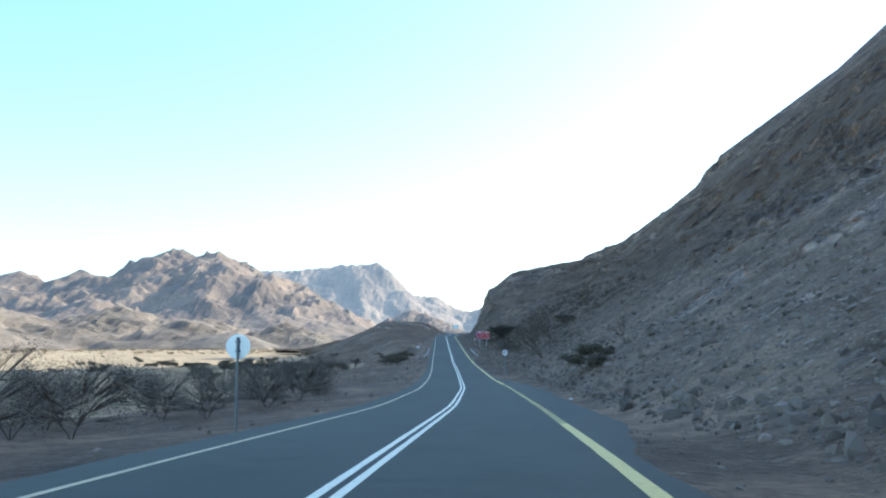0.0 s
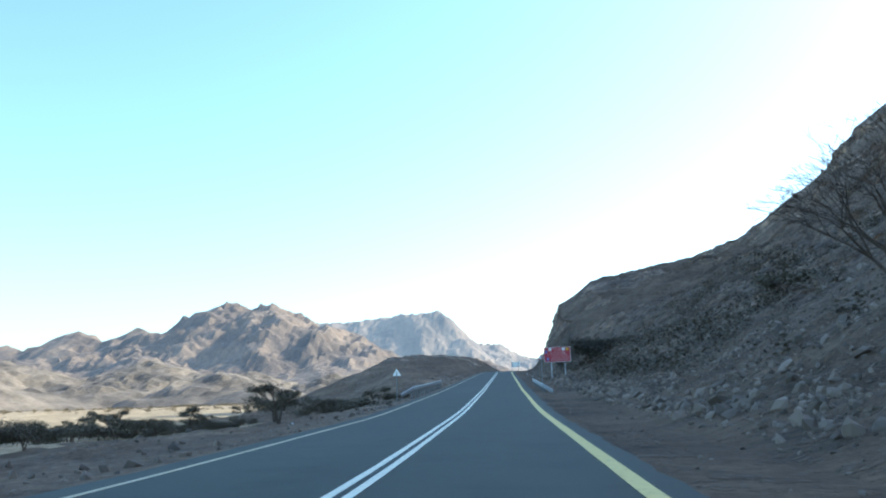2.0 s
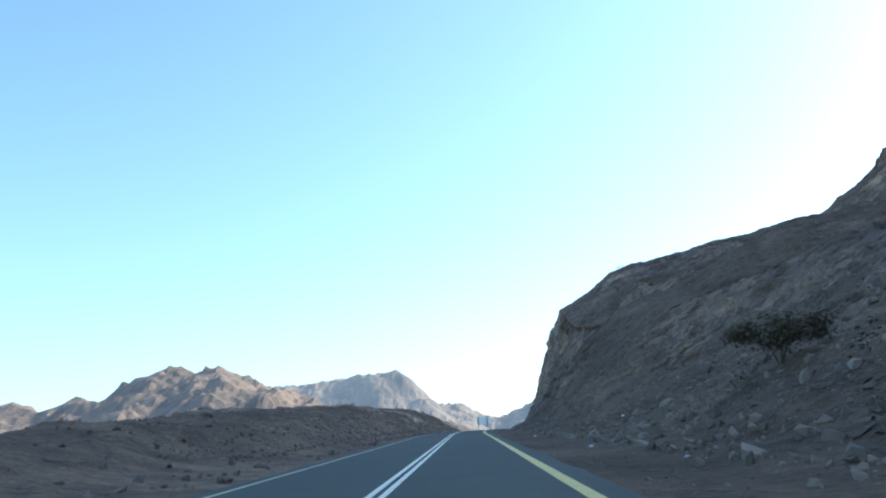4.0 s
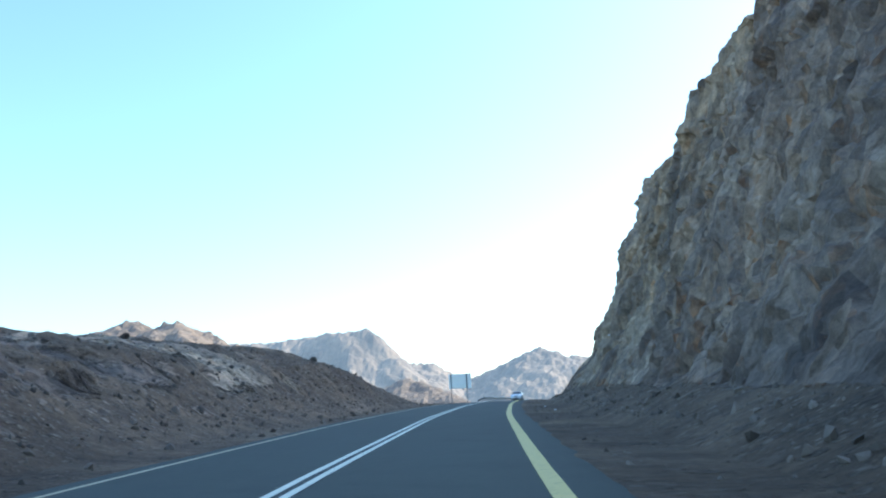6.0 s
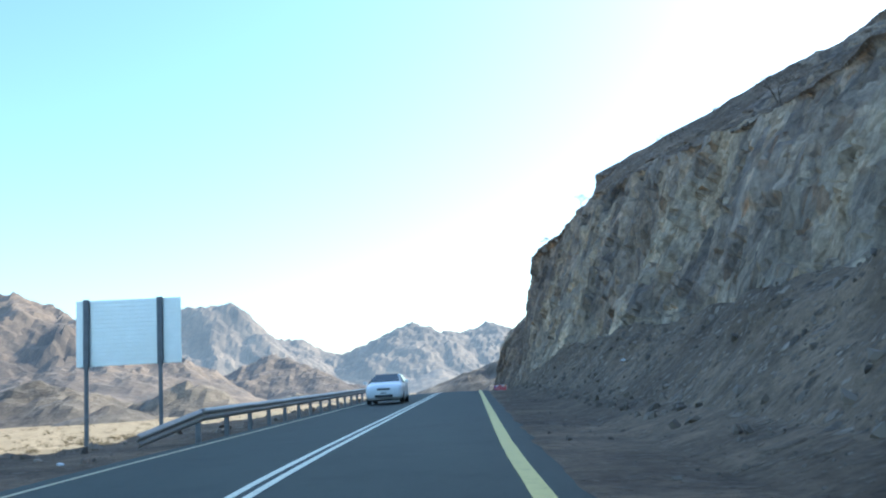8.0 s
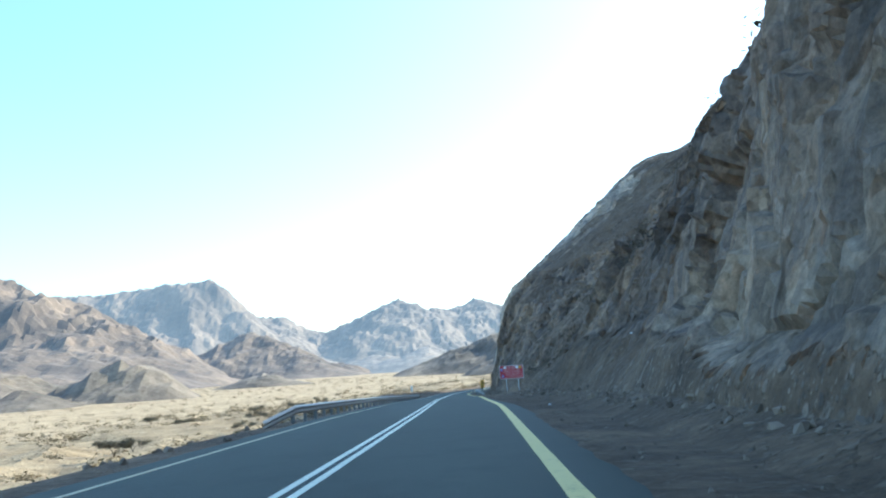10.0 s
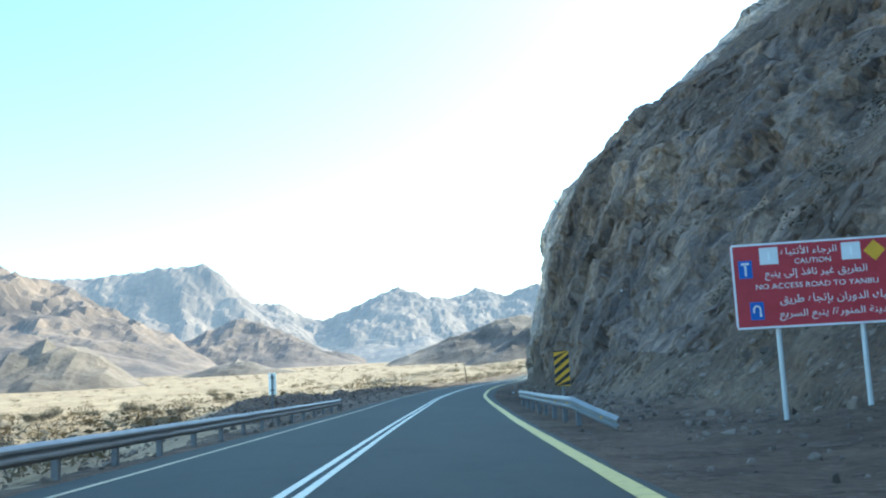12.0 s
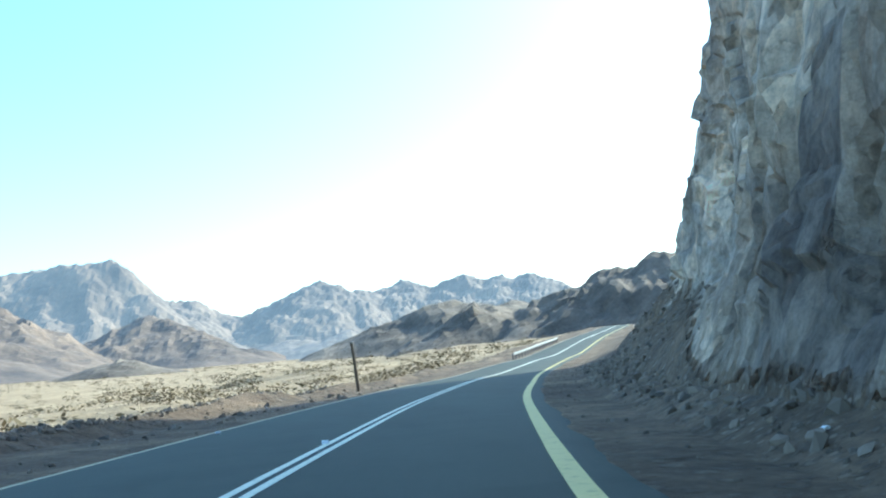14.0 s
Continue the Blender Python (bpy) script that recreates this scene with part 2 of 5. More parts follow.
def hillside_material():
    """Road cut and slope: broken rock in flat-faced blocks, rubble and dry soil, mixed by the surface's own cover."""
    m, nt, b = mat_base("hillside_rock_and_scree", 0.92)
    p = coords(nt)
    cov = nt.nodes.new("ShaderNodeVertexColor")
    cov.layer_name = "cover"
    sep = nt.nodes.new("ShaderNodeSeparateColor")
    nt.links.new(cov.outputs["Color"], sep.inputs[0])
    rockness, tan, grey = sep.outputs[0], sep.outputs[1], sep.outputs[2]
    verge = cov.outputs["Alpha"]
    # a wavering frame of reference, so that no block edge runs straight for long
    wob = node(nt, "ShaderNodeTexNoise", Scale=0.8, Detail=3)
    nt.links.new(p, wob.inputs["Vector"])
    add = nt.nodes.new("ShaderNodeVectorMath")
    add.operation = "MULTIPLY_ADD"
    add.inputs[1].default_value = (0.16, 0.16, 0.16)
    nt.links.new(wob.outputs["Color"], add.inputs[0])
    nt.links.new(p, add.inputs[2])
    pw = add.outputs[0]
    h1, tone1 = facet_height(nt, pw, 0.62, 0.48, 1.3, 0.08)
    h2, tone2 = facet_height(nt, pw, 1.7, 0.62, 1.5, 0.10)
    h3, tone3 = facet_height(nt, pw, 4.6, 0.8, 1.5, 0.14)
    # rock colours
    broad = noise_tex(nt, p, 0.13, 7, 0.68)
    brown = ramp(nt, broad, ((0.34, ROCK_BROWN[0]), (0.50, ROCK_BROWN[1]), (0.66, ROCK_BROWN[2])))
    sandy = ramp(nt, broad, ((0.34, ROCK_SANDY[0]), (0.50, ROCK_SANDY[1]), (0.66, ROCK_SANDY[2])))
    pale = ramp(nt, broad, ((0.34, ROCK_PALE[0]), (0.50, ROCK_PALE[1]), (0.66, ROCK_PALE[2])))
    rock = mix(nt, "MIX", grey, mix(nt, "MIX", tan, brown, sandy), pale)
    rock = mix(nt, "MULTIPLY", 0.8, rock, ramp(nt, tone1, ((0.0, (0.62, 0.60, 0.60)), (0.6, (1.0, 0.98, 0.95)), (1.0, (1.30, 1.22, 1.12)))))
    rock = mix(nt, "MULTIPLY", 0.8, rock, ramp(nt, tone2, ((0.0, (0.68, 0.67, 0.68)), (0.5, (1.0, 0.99, 0.97)), (1.0, (1.28, 1.22, 1.15)))))
    streak = noise_tex(nt, p, 0.8, 7, 0.74, (1.0, 1.0, 0.35))
    rock = mix(nt, "MULTIPLY", 0.8, rock, ramp(nt, streak, ((0.36, (0.55, 0.54, 0.55)), (0.58, (1.22, 1.2, 1.18)))))
    # rubble colours: stones of three sizes in brown soil
    soil = ramp(nt, noise_tex(nt, p, 0.16, 6, 0.62), ((0.32, SCREE_TONES[0]), (0.52, SCREE_TONES[1]), (0.68, SCREE_TONES[2])))
    patch = noise_tex(nt, p, 0.6, 6, 0.72)
    soil = mix(nt, "MULTIPLY", 0.85, soil, ramp(nt, patch, ((0.36, (0.52, 0.51, 0.50)), (0.62, (1.28, 1.25, 1.2)))))
    loose = soil
    stones_h = None
    for size, lo, hi, keep in ((1.5, 0.25, 0.40, 0.50), (3.6, 0.28, 0.42, 0.46), (9.0, 0.28, 0.44, 0.44)):
        v = node(nt, "ShaderNodeTexVoronoi", Scale=size)
        nt.links.new(pw, v.inputs["Vector"])
        shape = ramp(nt, v.outputs["Distance"], ((lo, (1, 1, 1)), (hi, (0, 0, 0))))
        pick = ramp(nt, noise_tex(nt, p, 0.3 * size, 4, 0.7), ((keep, (0, 0, 0)), (keep + 0.08, (1, 1, 1))))
        mask = mix(nt, "MULTIPLY", 1.0, shape, pick)
        sp = nt.nodes.new("ShaderNodeSeparateColor")
        nt.links.new(v.outputs["Color"], sp.inputs[0])
        tone = ramp(nt, sp.outputs[0], ((0.0, (0.092, 0.072, 0.056)), (0.6, (0.215, 0.170, 0.130)), (1.0, (0.36, 0.292, 0.226))))
        loose = mix(nt, "MIX", mask, loose, tone)
        lift = scaled(nt, mask, 0.22 / size)
        if stones_h is None:
            stones_h = lift
        else:
            s = nt.nodes.new("ShaderNodeMath")
            nt.links.new(stones_h, s.inputs[0])
            nt.links.new(lift, s.inputs[1])
            stones_h = s.outputs[0]
    verge_soil = mix(nt, "MIX", 0.65, loose, mix(nt, "MULTIPLY", 1.0, soil, (0.84, 0.82, 0.80)))
    loose = mix(nt, "MIX", verge, loose, verge_soil)
    # where rock gives way to rubble
    brink = nt.nodes.new("ShaderNodeMath")
    brink.operation = "MULTIPLY_ADD"
    brink.inputs[1].default_value = 0.9
    nt.links.new(noise_tex(nt, p, 0.9, 6, 0.75), brink.inputs[0])
    nt.links.new(rockness, brink.inputs[2])
    share = ramp(nt, brink.outputs[0], ((0.62, (0, 0, 0)), (0.82, (1, 1, 1))))
    col = mix(nt, "MIX", share, loose, rock)
    age = nt.nodes.new("ShaderNodeAttribute")
    age.attribute_name = "varnish"
    col = mix(nt, "MULTIPLY", age.outputs["Fac"], col, (0.60, 0.575, 0.54))
    fine = noise_tex(nt, p, 5.0, 7, 0.8)
    col = mix(nt, "MULTIPLY", 0.75, col, ramp(nt, fine, ((0.34, (0.5, 0.5, 0.5)), (0.66, (1.42, 1.42, 1.42)))))
    nt.links.new(col, b.inputs["Base Color"])
    first = None
    for h, k in ((h1, 0.85), (h2, 0.9), (h3, 0.8)):
        first = bump(nt, b, scaled(nt, h, share), k, 1.0, first)
    rest = nt.nodes.new("ShaderNodeMath")
    rest.operation = "SUBTRACT"
    rest.inputs[0].default_value = 1.0
    nt.links.new(share, rest.inputs[1])
    first = bump(nt, b, scaled(nt, stones_h, rest.outputs[0]), 0.9, 1.0, first)
    first = bump(nt, b, patch, 0.4, 0.25, first)
    bump(nt, b, fine, 0.7, 0.10, first)
    return m


ROCK_BROWN = ((0.160, 0.133, 0.113), (0.30, 0.246, 0.204), (0.46, 0.375, 0.295))
ROCK_SANDY = ((0.21, 0.177, 0.140), (0.41, 0.34, 0.26), (0.60, 0.50, 0.375))
ROCK_PALE = ((0.35, 0.305, 0.252), (0.64, 0.555, 0.46), (0.78, 0.68, 0.56))
SCREE_TONES = ((0.105, 0.075, 0.052), (0.182, 0.131, 0.089), (0.275, 0.200, 0.136))
HILL = hillside_material()
ROCK = rock_material("brown_rock_face", (0.125, 0.108, 0.094), (0.240, 0.203, 0.172), (0.40, 0.330, 0.255))
ROCK_FAR = rock_material("mountain_rock", (0.095, 0.079, 0.066), (0.175, 0.142, 0.113), (0.26, 0.21, 0.16), 0.16, 0.6, 0.3)
# haze put into the rock as emission, weaker on the nearer ranges
HAZE_ROCK = haze_rock_material("backdrop_rock_haze_glow", (0.50, 0.64, 0.82), 0.125, 0.30)
HAZE_ROCK_NEAR = haze_rock_material("nearer_rock_haze_glow", (0.48, 0.64, 0.90), 0.045, 0.5)
SAND = soil_material("valley_sand", (0.35, 0.255, 0.150), (0.48, 0.360, 0.220), (0.36, 0.29, 0.20), 0.35)
ASPHALT = asphalt_material()
WHITE_LINE = line_material("white_line_paint", (0.76, 0.75, 0.61))
YELLOW_LINE = line_material("yellow_line_paint", (0.62, 0.50, 0.16))
PALE_LINE = line_material("pale_line_paint", (0.52, 0.45, 0.29))
STEEL = plain_material("galvanised_steel", (0.25, 0.26, 0.255), 0.5, 0.3, 0.2, 3.0)
POST_STEEL = plain_material("weathered_post_steel", (0.20, 0.21, 0.22), 0.6, 0.5, 0.25, 5.0)
LEG_STEEL = plain_material("pale_galvanised_tube", (0.58, 0.60, 0.60), 0.45, 0.2, 0.1, 6.0)
SIGN_RED = plain_material("sign_red", (0.42, 0.035, 0.05), 0.45, 0, 0.15)
SIGN_WHITE = plain_material("sign_white", (0.74, 0.75, 0.76), 0.5, 0, 0.08)
SIGN_BLUE = plain_material("sign_blue", (0.03, 0.12, 0.45), 0.45, 0, 0.1)
SIGN_BLACK = plain_material("sign_black", (0.02, 0.02, 0.022), 0.5, 0, 0.2)
SIGN_YELLOW = plain_material("sign_yellow", (0.72, 0.40, 0.03), 0.5, 0, 0.12)
SIGN_BACK = plain_material("sign_back_aluminium", (0.86, 0.89, 0.90), 0.38, 0.75, 0.06, 2.0)
CAR_WHITE = plain_material("car_white_paint", (0.78, 0.79, 0.80), 0.25, 0, 0.03, 1.0, 0.5)
CAR_GLASS = plain_material("car_dark_glass", (0.012, 0.014, 0.017), 0.08, 0, 0.1, 1.0, 0.6)
RUBBER = plain_material("rubber", (0.018, 0.018, 0.018), 0.8, 0, 0.2)
PLASTIC = plain_material("dark_plastic", (0.03, 0.03, 0.033), 0.55, 0, 0.2)
BARK = plain_material("bark", (0.10, 0.075, 0.055), 0.9, 0, 0.35, 9.0)
LEAF = plant_material("acacia_leaves", (0.080, 0.070, 0.048), (0.16, 0.136, 0.092))
LEAF_GREY = plant_material("dusty_twigs", (0.11, 0.094, 0.075), (0.22, 0.19, 0.155))
LEAF_DARK = plant_material("dark_thorn_leaves", (0.030, 0.028, 0.020), (0.075, 0.066, 0.046))
HILL_SHRUB = plant_material("hillside_shrub", (0.045, 0.038, 0.026), (0.125, 0.103, 0.070))
SHRUB = plant_material("dry_shrub", (0.110, 0.080, 0.043), (0.23, 0.175, 0.098))
LITTER = plain_material("pale_plastic_litter", (0.70, 0.72, 0.74), 0.5, 0, 0.1)


# ---- mesh helpers ----
def mesh_object(name, verts, faces, material, parent=None, smooth=False):
    me = bpy.data.meshes.new(name)
    me.from_pydata([tuple(v) for v in verts], [], [tuple(f) for f in faces])
    me.update()
    if smooth:
        me.polygons.foreach_set("use_smooth", [True] * len(me.polygons))
    for m in material if isinstance(material, (list, tuple)) else [material]:
        me.materials.append(m)
    ob = new(name, me)
    ob.parent = parent
    return ob


def part(name, bm, material, parent, label="", smooth=False):
    """Links a bmesh as one mesh object under a thing or part."""
    me = bpy.data.meshes.new(name)
    bmesh.ops.recalc_face_normals(bm, faces=bm.faces)
    bm.to_mesh(me)
    bm.free()
    if smooth:
        me.polygons.foreach_set("use_smooth", [True] * len(me.polygons))
    me.materials.append(material)
    ob = new(name, me)
    ob.parent = parent
    if label:
        ob["label"] = label
    return ob


def grid_faces(nu, nv):
    i = np.arange(nu - 1)[:, None] * nv + np.arange(nv - 1)[None, :]
    return np.stack([i, i + nv, i + nv + 1, i + 1], -1).reshape(-1, 4)


def grid_object(name, P, materials, smooth=True):
    """A grid of places as one mesh."""
    me = bpy.data.meshes.new(name)
    f = grid_faces(*P.shape[:2])
    me.vertices.add(P.shape[0] * P.shape[1])
    me.vertices.foreach_set("co", P.astype(np.float32).reshape(-1))
    me.loops.add(f.size)
    me.loops.foreach_set("vertex_index", f.astype(np.int32).reshape(-1))
    me.polygons.add(len(f))
    me.polygons.foreach_set("loop_start", np.arange(0, f.size, 4, dtype=np.int32))
    me.polygons.foreach_set("use_smooth", np.full(len(f), smooth))
    me.update(calc_edges=True)
    for m in materials:
        me.materials.append(m)
    return new(name, me)


def box(bm, size, m=None, bevel=0.0):
    r = bmesh.ops.create_cube(bm, size=1.0, matrix=(m or Matrix()) @ Matrix.Diagonal((*size, 1)))
    if bevel:
        edges = list({e for v in r["verts"] for e in v.link_edges})
        bmesh.ops.bevel(bm, geom=edges, offset=bevel, segments=2, affect="EDGES")
    return bm


def tube(bm, points, radii, sides=7):
    """A tapered tube along points."""
    rings = []
    for i, p in enumerate(points):
        a = Vector(points[max(i - 1, 0)])
        b = Vector(points[min(i + 1, len(points) - 1)])
        q = (b - a).to_track_quat("Z", "Y")
        rings.append([bm.verts.new(Vector(p) + q @ Vector((math.cos(k * math.tau / sides) * radii[i], math.sin(k * math.tau / sides) * radii[i], 0))) for k in range(sides)])
    for r0, r1 in zip(rings, rings[1:]):
        for k in range(sides):
            bm.faces.new((r0[k], r0[(k + 1) % sides], r1[(k + 1) % sides], r1[k]))
    bm.faces.new(rings[0][::-1])
    bm.faces.new(rings[-1])
    return bm


# ---- the road's line: centre and height along y ----
ROAD_Y = (-340, -203, -184, -165, -146, -127, -108, -82, 9, 26, 45, 64, 82, 101, 145, 189, 202, 215, 228, 241, 254, 267, 280, 294, 308, 322, 336, 350, 365, 380, 398, 417, 480)
ROAD_X = (11.6, 11.19, 10.91, 10.3, 9.19, 7.97, 6.53, 4.66, -1.99, -2.65, -3, -2.87, -2.26, -1.17, 3.3, 8.46, 9.59, 10.79, 11.97, 13.13, 14.31, 15.66, 17.08, 19.22, 21.42, 24.49, 28.46, 32.75, 38.6, 44.08, 51.32, 58.78, 86.3)
ROAD_Z = (-1.2, -3.91, -4.45, -4.7, -4.83, -4.63, -4.28, -3.35, 0.36, 1.03, 1.66, 2.24, 2.71, 3.06, 3.68, 3.21, 2.89, 2.59, 2.21, 1.83, 1.47, 1.14, 0.87, 0.62, 0.35, 0.13, -0.03, -0.29, -0.1, -0.16, 0.44, 0.97, 3.04)
GY = np.arange(-340, 481, 1.0)


def smoothed(values, width):
    v = np.interp(GY, ROAD_Y, values)
    k = np.hanning(width)
    return np.convolve(np.pad(v, width // 2, mode="reflect", reflect_type="odd"), k / k.sum(), "valid")[: len(GY)]


CX, CZ = smoothed(ROAD_X, 17), smoothed(ROAD_Z, 17)


def cx(y):
    return np.interp(y, GY, CX)


def cz(y):
    return np.interp(y, GY, CZ)


def on_road(y, d, h=0.0):
    """A place at offset d (right positive) from the centre line, h above the road."""
    return Vector((float(cx(y)) + d, y, float(cz(y)) + h))


def heading(y):
    return math.atan2(float(cx(y + 1) - cx(y - 1)), 2.0)


def valley(x, y):
    """Height of the open ground."""
    return np.interp(y, (-400, -120, 60, 140, 400, 800, 3000), (-6.0, -6.2, -4.4, -3.0, -1.8, 0.5, 4.0))


def plain_z(x, y):
    return float(valley(x, y)) + 0.6 * noise.fractal(Vector((x, y, 0)) * 0.012, 1.0, 2.0, 4) - 0.3


# profiles across: offset from the centre line and height over the road
# RIGHT's outer points form an unseen ridge, raised to keep road and bank shaded
RIGHT = (
    (-340, ((4.2, -.1), (6.0, .1), (8.5, 1.2), (14, 5), (28, 15), (55, 40), (85, 72), (120, 110), (210, 170))),
    (-131, ((4.2, -.1), (5.4, .35), (7.0, 1.0), (14, 4.2), (26.5, 11.5), (52.7, 28.5), (85, 63), (120, 92), (210, 150))),
    (-70, ((4.2, -.1), (6.5, .1), (9.0, .9), (14, 3.6), (26, 10.5), (52, 25), (85, 60), (120, 92), (210, 150))),
    (-10, ((4.2, -.1), (6.0, .2), (8.0, 1.2), (11, 3), (17, 6.5), (42, 15), (68, 31), (100, 66), (210, 150))),
    (25, ((4.2, -.1), (5.6, .5), (7.3, 2.6), (8.9, 5.4), (10.9, 8.3), (17, 11.6), (45, 16.5), (90, 52), (210, 150))),
    (42, ((4.2, -.1), (5.7, .5), (7.1, 3.0), (8.5, 6.8), (10.2, 12.2), (17, 15.7), (46, 20.5), (90, 55), (210, 150))),
    (50, ((4.2, -.1), (5.9, .5), (7.2, 3.2), (8.6, 7.2), (9.9, 11.3), (17, 17.2), (50, 22.5), (90, 56), (210, 150))),
    (66, ((4.0, -.1), (5.0, .4), (6.7, 2.8), (8.0, 6.8), (9.7, 10.0), (15, 13.2), (46, 23), (90, 56), (210, 150))),
    (76, ((4.0, -.1), (5.0, .3), (6.8, 2.5), (8.4, 5.6), (9.8, 8.0), (15, 11.5), (54, 29), (90, 56), (210, 150))),
    (83, ((4.0, -.1), (5.0, .2), (6.8, 2.0), (8.5, 4.3), (9.8, 5.6), (15, 9.0), (58, 32), (90, 57), (210, 150))),
    (97, ((4.0, -.1), (5.0, .2), (6.9, 1.9), (8.3, 4.0), (9.8, 6.0), (14, 8.5), (72, 38), (89, 59), (210, 150))),
    (112, ((4.0, -.1), (5.0, .2), (6.9, 2.0), (8.2, 4.2), (9.8, 6.6), (14, 9.0), (74, 41), (89, 61), (210, 150))),
    (130, ((4.0, -.1), (5.0, .2), (6.9, 2.0), (8.5, 5.6), (10.0, 9.0), (20, 12.6), (74, 42), (89, 65), (210, 150))),
    (148, ((4.0, -.1), (5.0, .2), (6.2, 2.2), (8.2, 7.0), (10.5, 11.6), (12.5, 13.2), (75, 43), (88, 62), (210, 150))),
    (158, ((4.0, -.1), (5.0, .2), (6.0, 2.2), (8.0, 7.5), (10.3, 12.6), (11.6, 15.0), (75, 43.5), (88, 62), (210, 150))),
    (163, ((4.0, -.1), (5.0, .2), (5.8, 2.2), (7.2, 7.0), (8.8, 11.6), (11.5, 12.6), (75, 43), (88, 61.5), (210, 150))),
    (177, ((3.9, -.1), (4.8, .2), (5.5, 2.6), (6.5, 7.0), (7.6, 12.0), (9.2, 13.4), (40, 28), (80, 52), (210, 170))),
    (186, ((4.0, -.1), (5.0, .2), (6.6, 2.5), (8.2, 6.5), (10, 9.6), (15, 13), (40, 28), (80, 50), (210, 170))),
    (202, ((4.0, -.1), (5.2, .2), (6.8, 2.5), (8.6, 5.8), (10.6, 9.0), (16, 14.6), (40, 33.5), (80, 56), (210, 170))),
    (230, ((4.2, -.1), (6.4, .1), (7.8, 1.4), (11.2, 5.2), (16, 9.6), (22, 15.5), (42, 29.6), (70, 46), (210, 90))),
    (248, ((4.2, -.1), (6.9, .05), (8.2, 1.3), (11.2, 4.9), (16, 9.4), (22, 15.6), (39, 28.2), (67, 45.5), (210, 78))),
    (258, ((4.2, -.1), (5.8, .1), (7.0, 1.2), (10, 4.8), (15, 9.2), (22, 15.6), (37, 28), (66, 47), (210, 70))),
    (272, ((4.0, -.1), (5.0, .1), (6.2, 1.8), (7.8, 5.8), (10, 9.8), (14, 14.0), (35, 29.3), (66, 46), (210, 60))),
    (285, ((3.8, -.1), (4.8, .2), (5.8, 2.5), (6.7, 7), (8.3, 11), (11.4, 14.8), (33, 27.4), (66, 46), (210, 50))),
    (300, ((3.8, -.1), (4.8, .2), (5.7, 2.5), (6.7, 7.6), (8.0, 12), (10.5, 15.8), (29, 31), (68, 47), (210, 40))),
    (312, ((3.8, -.1), (4.5, .2), (5.2, 2.0), (5.7, 7.0), (6.5, 11.6), (8.9, 16), (31, 34), (66, 47), (210, 40))),
    (321, ((3.8, -.1), (4.6, .2), (6.3, 2.2), (7.0, 6.6), (8.0, 12), (10.2, 17), (28, 31), (60, 42), (200, 30))),
    (331, ((3.8, -.1), (4.8, .2), (7.2, 2.4), (8.8, 5.6), (9.8, 11), (12.4, 16), (26, 27), (60, 38), (200, 25))),
    (342, ((3.8, -.1), (6.2, .5), (8.4, 3), (10.6, 6), (12.2, 11), (15.4, 15), (26, 23), (60, 34), (200, 20))),
    (360, ((3.8, -.1), (6.0, .4), (8.0, 2), (10.5, 4.2), (14, 7.5), (20, 11), (30, 16), (60, 24), (200, 15))),
    (385, ((3.8, -.1), (5.0, .1), (7.0, .6), (10, 1.8), (14, 3.5), (19, 5), (30, 8), (60, 13), (190, 10))),
    (480, ((3.8, -.1), (4.6, .0), (6.0, .2), (9, .6), (13, 1), (18, 2), (30, 4), (60, 8), (190, 2))),
)
